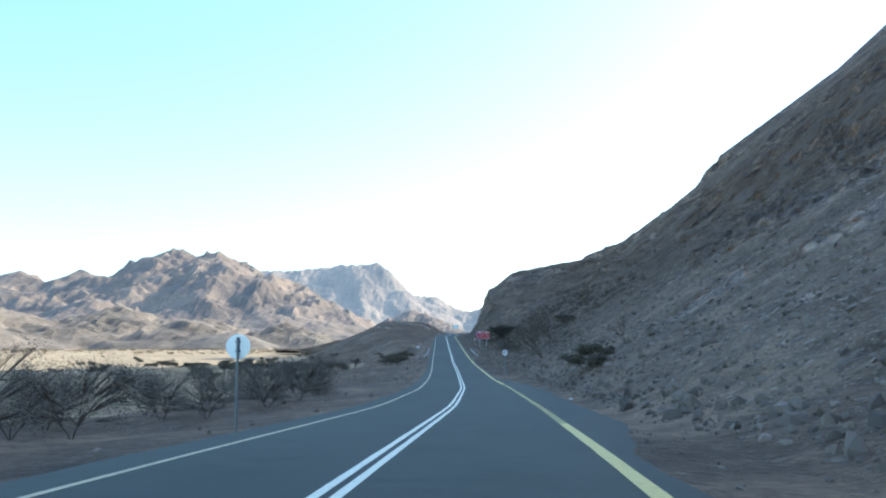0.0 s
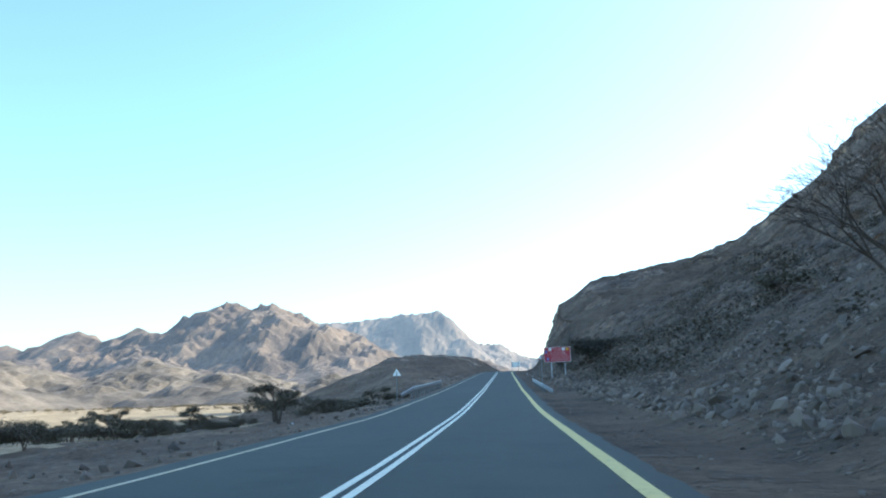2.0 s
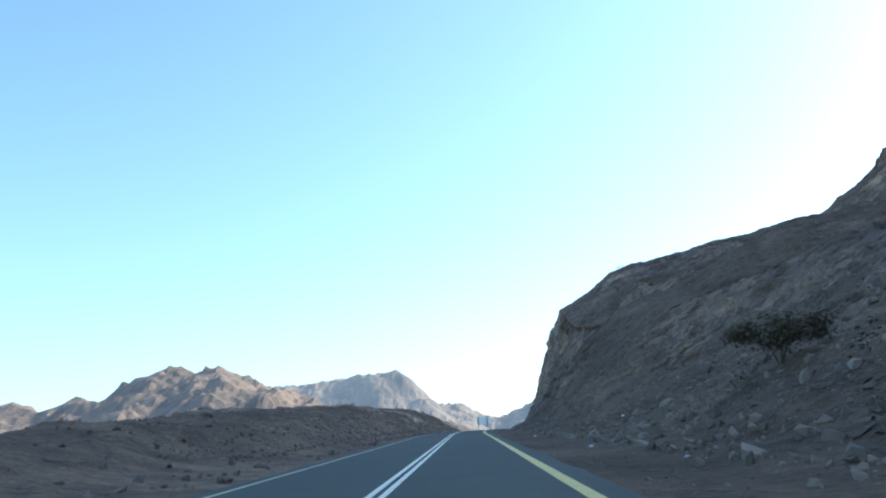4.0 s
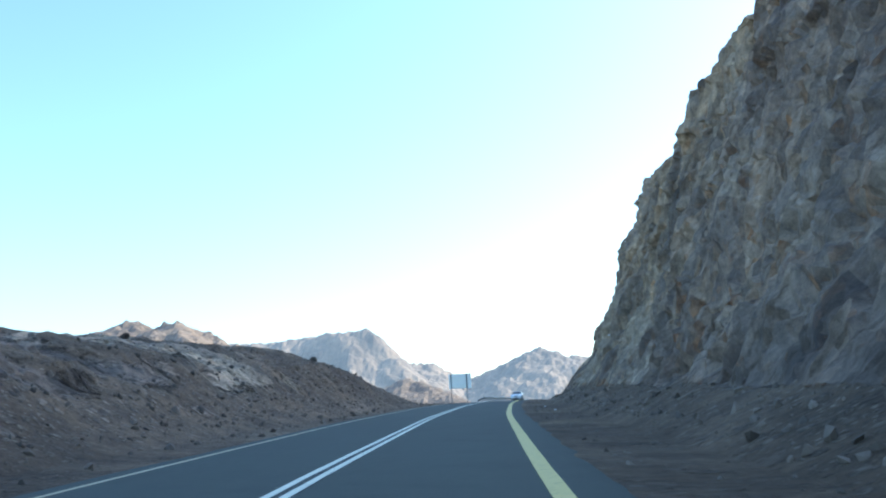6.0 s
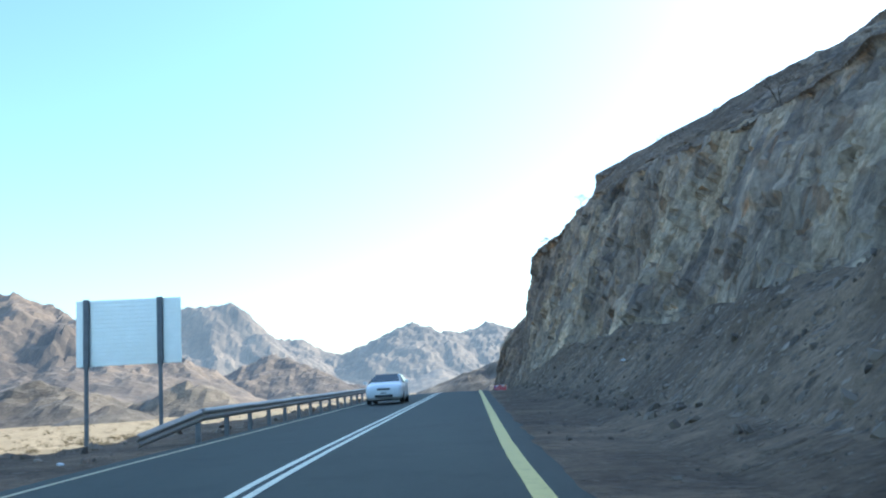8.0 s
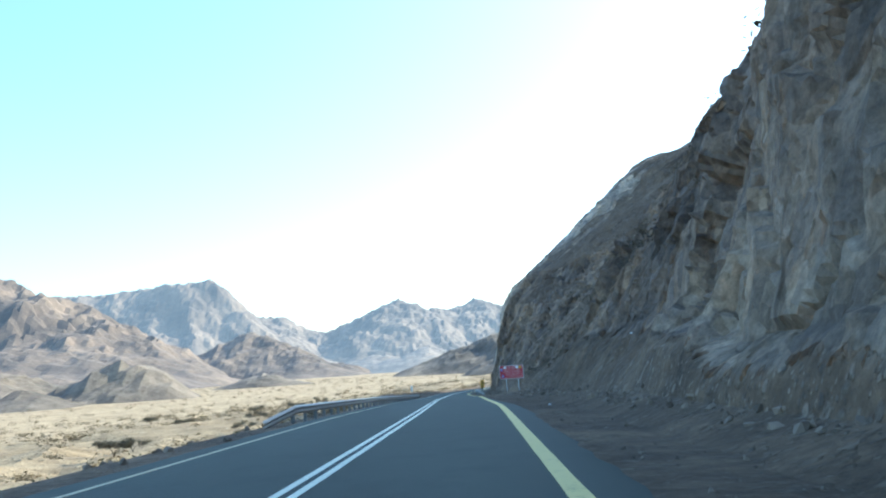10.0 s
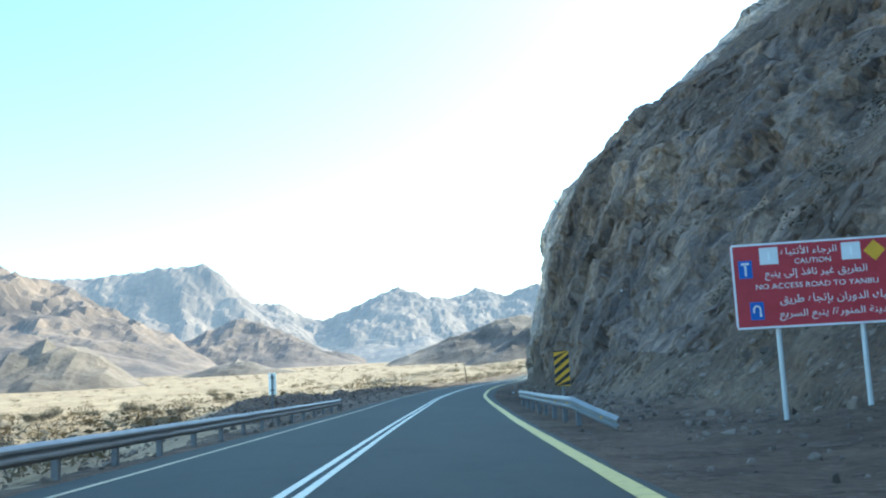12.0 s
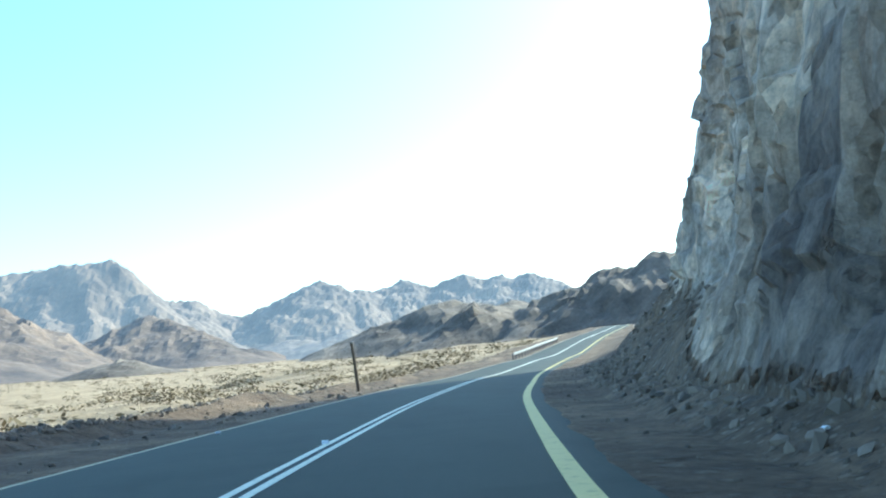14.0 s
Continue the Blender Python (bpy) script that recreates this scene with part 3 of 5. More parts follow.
LEFT = (
    (-340, ((4.5, -.2), (8, -.5), (14, -.9), (25, -1.3), (40, -1.6), (62, -1.9))),
    (-105, ((4.5, -.2), (7, -.5), (11, -.8), (18, -1.2), (30, -1.4), (60, -1.8))),
    (-88, ((3.7, -.15), (4.4, -.3), (7, -1.2), (12, -2), (20, -2.4), (60, -3.2))),
    (-66, ((3.7, -.15), (4.4, -.4), (7, -1.6), (12, -2.6), (20, -3.2), (60, -3.9))),
    (-56, ((4.0, -.1), (4.8, -.2), (6.5, -.2), (9, -1.0), (14, -2.8), (36, -4.2))),
    (-48, ((4.2, 0), (5.3, .1), (7.5, .5), (9.5, .4), (15, -2.4), (34, -4.6))),
    (-30, ((4.2, 0), (5.4, .3), (7.5, 1.0), (11, 1.5), (15.5, .4), (30, -4.6))),
    (0, ((4.2, 0), (5.2, .4), (7, 1.5), (9.5, 2.2), (16, 2.6), (30, -5.2))),
    (18, ((4.2, 0), (5.2, .4), (7, 1.5), (9.5, 2.2), (17, 2.9), (34, -5.6))),
    (22.5, ((4.2, 0), (5.2, .4), (7, 1.8), (9.5, 3.0), (13, 2.9), (35, -5.8))),
    (27, ((4.2, 0), (5.2, .4), (7, 1.6), (9.5, 2.3), (17, 3.0), (36, -6.0))),
    (30, ((4.2, 0), (5.2, .4), (7, 1.6), (9.5, 2.2), (17, 3.1), (36, -6.0))),
    (50, ((4.2, 0), (5.2, .4), (7, 1.9), (9.5, 3.0), (17, 3.9), (38, -6.4))),
    (62, ((4.2, 0), (5.2, .5), (7, 2.3), (9.5, 3.2), (15, 3.7), (38, -6.6))),
    (72, ((4.2, 0), (5.2, .4), (7, 1.9), (9.5, 3.0), (14, 2.4), (38, -6.8))),
    (77, ((4.2, 0), (5.2, .3), (7, 1.75), (9.3, 2.9), (13.5, 2.2), (40, -6.6))),
    (82, ((4.2, 0), (5.2, .1), (7, 1.0), (9.2, 1.8), (13, 1.0), (60, -6))),
    (92, ((4.2, 0), (5.2, -.05), (6.5, 0), (8, .1), (11, -.9), (60, -6.5))),
    (115, ((4.2, -.05), (5.4, -.1), (6.8, -.2), (8.5, -.9), (15, -3.0), (60, -7))),
    (150, ((3.6, -.1), (4.3, -.25), (5.2, -.6), (8.0, -1.8), (15, -4.0), (60, -7))),
    (182, ((3.8, -.08), (4.6, -.2), (5.4, -.5), (8.0, -1.6), (15, -3.6), (60, -6.5))),
    (255, ((3.6, -.1), (4.3, -.25), (5.2, -.5), (8.5, -1.6), (15, -2.6), (60, -4.2))),
    (276, ((5, -.05), (6.6, -.05), (7.8, .35), (9.5, -.1), (15, -1.6), (60, -3.4))),
    (300, ((5, -.05), (6.4, -.05), (7.4, .3), (9.0, -.2), (15, -1.4), (60, -3.2))),
    (330, ((4, -.05), (5.4, -.1), (6.2, .15), (8, -.3), (14, -1.0), (60, -2.6))),
    (480, ((4, -.05), (5, -.1), (6, -.2), (9, -.6), (14, -1.4), (60, -4.5))),
)


def side_positions(profiles, steps, ys, sign):
    """Grid of places of a roadside strip from its cross profiles; also the steepness there."""
    key_y = [k for k, _ in profiles]
    n = len(profiles[0][1])
    ds = np.stack([np.interp(ys, key_y, [pr[i][0] for _, pr in profiles]) for i in range(n)], 1)
    hs = np.stack([np.interp(ys, key_y, [pr[i][1] for _, pr in profiles]) for i in range(n)], 1)
    ds = np.concatenate([np.full((len(ys), 1), 2.62), ds], 1)
    hs = np.concatenate([np.full((len(ys), 1), -0.06), hs], 1)
    d_cols, h_cols = [], []
    for i, k in enumerate(steps):
        for f in np.arange(k) / k:
            d_cols.append(ds[:, i] * (1 - f) + ds[:, i + 1] * f)
            h_cols.append(hs[:, i] * (1 - f) + hs[:, i + 1] * f)
    d_cols.append(ds[:, -1])
    h_cols.append(hs[:, -1])
    d, h = np.stack(d_cols, 1), np.stack(h_cols, 1)
    P = np.empty((*d.shape, 3))
    P[..., 0] = cx(ys)[:, None] + sign * d
    P[..., 1] = ys[:, None]
    P[..., 2] = cz(ys)[:, None] + h
    return P, d


# ---- solid noise on arrays of places ----
def cell_hash(i, seed):
    h = (i[:, 0].astype(np.uint32) * np.uint32(374761393) + i[:, 1].astype(np.uint32) * np.uint32(668265263)
         + i[:, 2].astype(np.uint32) * np.uint32(2147483647) + np.uint32(seed * 362437 + 97))
    h = (h ^ (h >> np.uint32(13))) * np.uint32(1274126177)
    h = (h ^ (h >> np.uint32(16))) * np.uint32(2246822519)
    return h ^ (h >> np.uint32(15))


def thirds(h):
    """Three numbers from 0 to 1 out of each hash."""
    return np.stack([(h & np.uint32(1023)) / 1023.0, ((h >> np.uint32(10)) & np.uint32(1023)) / 1023.0, ((h >> np.uint32(20)) & np.uint32(1023)) / 1023.0], -1)


def lumps(p, seed=0):
    """Smooth noise between about -1 and 1."""
    i = np.floor(p).astype(np.int64)
    f = p - i
    u = f * f * f * (f * (f * 6 - 15) + 10)
    out = np.zeros(len(p))
    for a in (0, 1):
        for b in (0, 1):
            for c in (0, 1):
                k = np.array((a, b, c))
                g = thirds(cell_hash(i + k, seed)) * 2 - 1
                w = np.abs(1 - k - u)
                out += (g * (f - k)).sum(1) * w[:, 0] * w[:, 1] * w[:, 2]
    return out * 1.3


def layered(p, octaves, seed=0, gain=0.5):
    out, amp = np.zeros(len(p)), 1.0
    for k in range(octaves):
        out += amp * lumps(p * 2.03 ** k, seed + k)
        amp *= gain
    return out


def facets(p, seed=0):
    """For each place the block that it lies in: slant across the block's own tilted face, and the block's random step."""
    i = np.floor(p).astype(np.int64)
    best = np.full(len(p), 9e9)
    slant, step = np.zeros(len(p)), np.zeros(len(p))
    for a in (-1, 0, 1):
        for b in (-1, 0, 1):
            for c in (-1, 0, 1):
                j = i + (a, b, c)
                h = cell_hash(j, seed)
                site = j + thirds(h)
                r = p - site
                dist = (r * r).sum(1)
                near = dist < best
                best[near] = dist[near]
                t = thirds(cell_hash(j[near], seed + 11)) - 0.5
                slant[near] = (r[near] * t).sum(1)
                step[near] = t[:, 0]
    return slant, step


def rocky(P, d, near, amp_rock, amp_scree, low):
    """Moves a grid along its normals: tilted blocks where it is rock, rubble lumps where it is scree. Also gives steepness and cover."""
    du, dv = np.gradient(P, axis=0), np.gradient(P, axis=1)
    n = np.cross(dv, du)
    n /= np.linalg.norm(n, axis=2)[..., None] + 1e-9
    n *= np.where(n[..., 2:3] < 0, -1, 1)
    flat = P.reshape(-1, 3)
    dd = d.reshape(-1)
    y = flat[:, 1]
    rise = flat[:, 2] - cz(y)
    nz = np.abs(n[..., 2]).reshape(-1)
    steep = np.clip((0.74 - nz) / 0.26, 0, 1)
    patch = layered(flat * (0.06, 0.06, 0.09), 4, 3)
    # talus at the foot of the cuts, rubble slopes, and outcrops that break through the slopes
    foot = np.interp(y, (-60, 20, 60, 84, 100, 128, 160, 186, 250, 262, 272, 290, 304, 312, 335, 360), (3.0, 0.6, 0.8, 1.6, 2.2, 2.2, 1.2, 2.0, 2.0, 1.0, 0.6, 1.3, 1.3, 1.4, 1.6, 2.0))
    talus = np.clip((foot - rise) / 0.9 + 1.6 * patch + 0.4, 0, 1)
    loose = np.interp(y, (-60, 0, 20, 96, 190, 200, 250, 262, 340, 360), (1.0, 0.8, 0.0, 0.0, 0.1, 0.45, 0.40, 0.0, 0.0, 0.6))
    crop = np.clip((patch + 0.35 * lumps(flat * 0.35, 9) - 0.02) / 0.16, 0, 1) * np.clip((rise - low) / (2 * low), 0, 1)
    rock = np.clip(steep * (1 - loose) + crop * np.where(steep > 0.05, 0.75, 0.55), 0, 1) * (1 - talus)
    fade = np.clip(np.maximum((dd - near) / 2.6, (rise - 0.35) / 0.9 * (dd > near)), 0, 1)
    move = np.zeros(len(flat))
    warp = np.stack([lumps(flat * 0.35, 21), lumps(flat * 0.35, 22), lumps(flat * 0.35, 23)], -1) * 0.35
    w = flat + warp
    big = np.interp(y, (0, 20, 92, 104, 255, 268), (0.75, 0.45, 0.6, 0.9, 0.9, 0.9))
    calm = np.interp(y, (255, 268), (0.6, 0.45)) + np.clip((dd - 18) / 20, 0, 0.6)
    m = (rock > 0.02) & (fade > 0) & (dd < 100)
    a = np.zeros(len(flat))
    for scale, squash, tilt, jump, amp, seed in ((0.23, 0.50, 1.9, 0.75, 0.60, 57), (0.55, 0.55, 1.9, 0.80, 0.36, 31), (1.2, 0.75, 1.8, 0.8, 0.15, 17)):
        slant, step = facets(w[m] * (scale, scale, scale * squash), seed)
        a[m] += (slant * tilt * (big[m] if scale < 1 else 1.0) + step * jump * calm[m]) * amp
    split = np.abs(lumps(w[m] * (0.55, 0.55, 0.10), 41))
    a[m] -= 0.35 * np.clip(0.09 - split, 0, 1) / 0.09
    flute = np.interp(y[m], (10, 28, 92, 104), (0.0, 1.0, 1.0, 0.0))
    u = w[m] * (0.8, 0.8, 0.22)
    a[m] += flute * (0.55 * np.abs(lumps(u, 51)) + 0.35 * np.abs(lumps(u * 2.3, 52)) + 0.15 * lumps(w[m] * 2.4, 53) - 0.2)
    a[m] += 0.6 * lumps(flat[m] * 0.15, 61) - np.interp(y[m], (255, 268, 320, 335), (0.35, 0.0, 0.0, 0.3))
    a *= amp_rock * rock * (1 + np.clip((dd - 20) / 20, 0, 1.6))
    near_part = np.clip((30 - dd) / 12.0, 0, 1)
    b = 0.7 * layered(flat * 0.16, 3, 71) + 0.45 * np.abs(lumps(w * 0.75, 72)) * np.clip((60 - dd) / 30, 0.2, 1) + 0.26 * lumps(w * 1.7, 73) * near_part
    far = 1.0 + np.clip((dd - 14) / 14.0, 0, 2)
    b *= amp_scree * (1 - 0.6 * rock) * far
    ridge = 1.0 - 2.2 * np.abs(layered(flat * 0.05, 3, 81))
    b += np.where(dd > 14, 0.9 * ridge * np.clip((dd - 14) / 16.0, 0, 1), 0)
    move = (a + b) * fade + np.where(fade <= 0, 0.035 * lumps(flat * 0.9, 91), 0)
    out = flat + n.reshape(-1, 3) * np.where(fade > 0, 1, 0)[:, None] * move[:, None]
    out[:, 2] += np.where(fade <= 0, move, 0)
    tan = np.clip(np.interp(y + 14 * patch, (42, 56, 150, 186), (0, 1, 1, 0)) * np.where(rise > 8 + 10 * patch, 0.35, 1.0), 0, 1)
    grey = np.interp(y + 6 * patch, (290, 303), (0, 1)) * np.clip((rise - 1 + 8 * patch) / 3, 0.3, 1)
    verge = np.clip((nz - 0.90) / 0.05, 0, 1) * (dd < 70)
    cover = np.stack([rock, tan, grey, verge], -1)
    varnish = np.interp(y + 12 * patch, (-138, -112, -30, 18, 46, 180, 196, 262, 290, 303), (0, 0.9, 0.9, 0.75, 0.1, 0.1, 0.8, 0.5, 0.35, 0))
    # darker low in the last cut, under paler rock
    varnish += 0.6 * np.interp(y + 8 * patch, (268, 276, 292, 300), (0, 1, 1, 0)) * np.clip((6.5 + 14 * patch - rise) / 2.5, 0, 1)
    return out.reshape(P.shape), np.abs(n[..., 2]), cover, np.clip(varnish + 0.5 * patch * (varnish > 0.05), 0, 1)


# ---- ground, road, roadsides ----
def build_ground():
    xs = np.unique(np.concatenate([np.linspace(-4400, -700, 60), np.linspace(-700, 300, 200), np.linspace(300, 4400, 60)]))
    ys = np.unique(np.concatenate([np.linspace(-4400, -340, 40), np.linspace(-340, 1200, 220), np.linspace(1200, 4400, 60)]))
    X, Y = np.meshgrid(xs, ys, indexing="ij")
    Z = valley(X, Y)
    P = np.stack([X, Y, Z], -1).reshape(-1, 3)
    for v in P:
        v[2] = plain_z(v[0], v[1])
    return tagged(mesh_object("ground", P, grid_faces(len(xs), len(ys)), SAND, smooth=True),
                  "pale yellow sandy desert valley floor", "ground", kind="structure")


def build_road():
    ys = np.arange(-340, 481, 1.0)
    ds = (-3.0, -2.75, -1.2, 0.0, 1.2, 2.5, 2.95)
    drop = (-0.13, -0.015, -0.006, 0.0, -0.006, -0.015, -0.13)
    wide = np.interp(ys, (-215, -200, -192, -165, -156, -142), (0.1, 0.1, 1.0, 1.2, 1.0, 0.0))       # paved shoulder
    P = [[on_road(float(y), d + (w if d > 2 else 0) + 0.05 * noise.noise(Vector((d, y * 0.5, 3))) * (abs(d) > 2.55), z) for d, z in zip(ds, drop)] for y, w in zip(ys, wide)]
    return tagged(mesh_object("road", [p for r in P for p in r], grid_faces(len(ys), len(ds)), ASPHALT, smooth=True),
                  "dark grey asphalt two-lane mountain road", "road", kind="structure")


def left_edge(y):
    return float(np.interp(y, (-203, -165, -127, -82, 0, 100, 189, 230, 270, 310, 360), (-2.1, -2.12, -2.31, -2.4, -2.39, -2.42, -2.25, -2.22, -2.23, -2.7, -2.71)))


def right_edge(y):
    return float(np.interp(y, (-203, -185, -165, -127, -108, -82, 26, 64, 82, 101, 187, 208, 225, 260, 277, 294, 310, 330, 360), (2.36, 2.47, 2.36, 2.27, 2.26, 2.17, 2.17, 2.2, 2.17, 2.3, 2.14, 2.32, 2.48, 2.4, 2.25, 2.11, 2.3, 2.41, 2.3)))


def road_line(name, d, width, material, spans, label, category):
    verts, faces = [], []
    for y0, y1 in spans:
        n = max(2, int((y1 - y0) / 1.0) + 1)
        base = len(verts)
        for y in np.linspace(y0, y1, n):
            c = float(y)
            for e in (-1, 1):
                dd = (d(c) if callable(d) else d) + e * width / 2 + 0.008 * noise.noise(Vector((c * 0.7, e, width)))
                verts.append(on_road(c, dd, 0.006 - 0.006 * abs(dd)))
        faces += [(base + 2 * k, base + 2 * k + 1, base + 2 * k + 3, base + 2 * k + 2) for k in range(n - 1)]
    return tagged(mesh_object(name, verts, faces, material), label, category, kind="structure")


def build_roadside(name, profiles, steps, sign, label, near, amp_rock, amp_scree, bands):
    ys = np.concatenate([np.arange(a, b, c) for a, b, c in bands])
    P, d = side_positions(profiles, steps, ys, sign)
    P, base, cover, varnish = rocky(P, d, near, amp_rock, amp_scree, 1.5 if sign > 0 else 0.5)
    ob = grid_object(name, P, [HILL, SAND], smooth=False)
    layer = ob.data.color_attributes.new("cover", "FLOAT_COLOR", "POINT")
    layer.data.foreach_set("color", cover.astype(np.float32).reshape(-1))
    if sign > 0:
        ob.data.attributes.new("varnish", "FLOAT", "POINT").data.foreach_set("value", varnish.astype(np.float32))
    return tagged(ob, label, "hillside", kind="structure"), P, d, base


def sand_beyond(ob, P, d):
    """Pale valley sand on the strip's outer part."""
    dd = 0.5 * (d[:-1, :-1] + d[1:, 1:]).reshape(-1)
    mid = P[:-1, :-1].reshape(-1, 3)
    edge = np.interp(mid[:, 1], (-340, -75, -60, -40, 90, 110, 150, 190, 262, 275, 480), (16, 14, 14, 60, 60, 10, 6.5, 4.5, 4.6, 9.5, 8.5))
    edge = edge + 1.2 * lumps(mid * 0.4, 5) + np.random.default_rng(5).uniform(-0.5, 0.5, len(dd))
    ob.data.polygons.foreach_set("material_index", (dd > edge).astype(np.int32))


build_ground()
build_road()
road_line("centre_line", -0.075, 0.085, WHITE_LINE, [(-340, 480)], "worn white painted line of a double centre line", "road marking")
road_line("centre_line", 0.085, 0.085, WHITE_LINE, [(-340, 480)], "worn white painted line of a double centre line", "road marking")
road_line("edge_line", left_edge, 0.085, PALE_LINE, [(-340, 480)], "thin pale yellow painted road edge line", "road marking")
DASH_Y = -193.5
road_line("edge_line", right_edge, 0.16, YELLOW_LINE,
          [(-340, DASH_Y)] + [(DASH_Y + 0.3 + 0.64 * k, DASH_Y + 0.64 + 0.64 * k) for k in range(int((-158.6 - DASH_Y) / 0.64))] + [(-158.3, 480)],
          "broad yellow painted road edge line", "road marking")
hill, HP, HD, HN = build_roadside("hillside_east", RIGHT, (4, 5, 16, 30, 36, 52, 64, 14, 3), 1,
                                  "steep shaded grey-brown rock cut and scree hillside", 4.4, 1.0, 0.45,
                                  ((-340, -212, 2.0), (-212, 0, 0.42), (0, 194, 0.28), (194, 262, 0.40), (262, 345, 0.25), (345, 481, 1.2)))
bank, BP, BD, BN = build_roadside("roadside_west", LEFT, (5, 5, 8, 10, 12, 10), -1,
                                  "shaded stony verge and rubble bank beside the road", 4.4, 0.8, 0.4,
                                  ((-340, -150, 2.0), (-150, 340, 0.35), (340, 481, 1.2)))
sand_beyond(bank, BP, BD)


# ---- mountains ----
def mountain(name, peaks, step, pad, rough, label, material, flat=1.0):
    """A range as the upper envelope of ridged cones: (x, y, top height, radius)."""
    pk = np.array(peaks, float)
    x0, x1 = (pk[:, 0] - pk[:, 3]).min() - pad, (pk[:, 0] + pk[:, 3]).max() + pad
    y0, y1 = (pk[:, 1] - pk[:, 3] * 0.9).min() - pad, (pk[:, 1] + pk[:, 3] * 0.4).max() + pad
    xs, ys = np.arange(x0, x1, step), np.arange(y0, y1, step * 1.3)
    X, Y = np.meshgrid(xs, ys, indexing="ij")
    Z = np.full(X.shape, -60.0)
    base = valley(X, Y)
    W = np.empty(X.shape)
    G = np.empty(X.shape)
    size = pk[:, 3].mean()
    for i in range(X.shape[0]):
        for j in range(X.shape[1]):
            v = Vector((X[i, j] / size, Y[i, j] / size, 1.7))
            W[i, j] = noise.fractal(v * 2.2, 1.0, 2.0, 3)
            G[i, j] = noise.ridged_multi_fractal(v * 3.6, 0.85, 2.1, 7, 1.0, 2.0) - 1.0
            dist, pts = noise.voronoi(v * 26.0 + 0.6 * noise.noise_vector(v * 9.0))
            G[i, j] += 0.55 * (0.5 - dist[0]) * (0.6 + 0.8 * noise.noise(v * 7.0))
    V = np.stack([X / size, Y / size, np.zeros(X.shape)], -1).reshape(-1, 3)
    V[:, 2] = 0.4 * G.reshape(-1)
    for scale, amp, seed in ((9.0, 0.30, 3), (22.0, 0.17, 4), (50.0, 0.09, 5)):
        slant, step = facets(V * scale, seed)
        G += amp * (1.7 * slant + 0.8 * step).reshape(X.shape)
    for px, py, pz, pr in pk:
        r = np.hypot(X - px, Y - py) / pr * (1 + 0.22 * W)
        Z = np.maximum(Z, (pz + 8) * np.clip((1 - r) * flat, -0.3, 1) - 8)
    top = pk[:, 2].max()
    rel = np.clip(Z / top, 0, 1)
    Z = Z + G * rough * top * np.clip(rel * 2.5, 0, 1) * (1.0 - 0.35 * rel)
    P = np.stack([X, Y, base + Z], -1).reshape(-1, 3)
    return tagged(mesh_object(name, P, grid_faces(len(xs), len(ys)), material, smooth=False), label, "mountain", kind="structure")


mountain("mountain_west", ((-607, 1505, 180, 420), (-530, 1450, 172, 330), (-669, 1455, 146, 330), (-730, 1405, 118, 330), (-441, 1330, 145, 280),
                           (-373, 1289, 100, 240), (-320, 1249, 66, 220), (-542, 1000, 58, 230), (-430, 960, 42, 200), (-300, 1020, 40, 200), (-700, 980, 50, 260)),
         6.0, 40, 0.10, "sunlit tan rocky mountain with shaded gullies", HAZE_ROCK_NEAR, 1.04)
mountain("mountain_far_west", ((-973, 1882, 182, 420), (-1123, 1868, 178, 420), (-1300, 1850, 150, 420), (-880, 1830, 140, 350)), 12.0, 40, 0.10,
         "hazy brown mountain behind a nearer one", HAZE_ROCK_NEAR)
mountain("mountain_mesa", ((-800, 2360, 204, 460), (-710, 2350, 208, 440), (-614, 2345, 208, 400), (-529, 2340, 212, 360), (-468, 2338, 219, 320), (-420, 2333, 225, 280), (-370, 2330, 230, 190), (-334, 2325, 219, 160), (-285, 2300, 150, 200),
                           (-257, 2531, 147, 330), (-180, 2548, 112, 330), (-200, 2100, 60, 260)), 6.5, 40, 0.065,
         "hazy flat-topped rocky mountain", HAZE_ROCK, 1.22)
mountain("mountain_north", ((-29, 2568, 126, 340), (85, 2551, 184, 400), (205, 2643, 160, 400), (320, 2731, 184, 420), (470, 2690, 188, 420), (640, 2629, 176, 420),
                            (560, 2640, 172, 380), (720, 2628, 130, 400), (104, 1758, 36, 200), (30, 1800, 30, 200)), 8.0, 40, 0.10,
         "hazy blue-grey jagged mountain range", HAZE_ROCK)
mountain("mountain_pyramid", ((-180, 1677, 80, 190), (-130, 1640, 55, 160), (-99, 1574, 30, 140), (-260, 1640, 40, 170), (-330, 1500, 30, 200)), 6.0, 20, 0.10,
         "dark pyramid-shaped rocky hill", HAZE_ROCK_NEAR)
mountain("hill_north", ((111, 816, 28, 110), (150, 830, 26, 110), (83, 802, 16, 80), (200, 850, 28, 130), (260, 820, 34, 150)), 4.0, 15, 0.10,
         "smooth dark brown rocky hill", ROCK_FAR)
mountain("hill_rubble", ((88, 628, 16, 55), (118, 653, 16, 60), (72, 610, 7, 40), (150, 680, 22, 80), (190, 640, 28, 90), (143, 590, 28, 75), (138, 622, 25, 80), (158, 705, 25, 90)), 2.5, 10, 0.14,
         "dark rubble hill beyond the bend", ROCK_FAR)
mountain("hill_west", ((-97, 560, 16, 42), (-87, 562, 15, 36), (-112, 566, 11, 44), (-79, 554, 9, 28), (-150, 560, 12, 60), (-190, 620, 22, 90), (-120, 520, 7, 50), (-290, 700, 30, 120), (-340, 620, 24, 110), (-60, 760, 8, 60)), 3.5, 12, 0.13,
         "low dark rocky hill on the plain", ROCK_FAR)
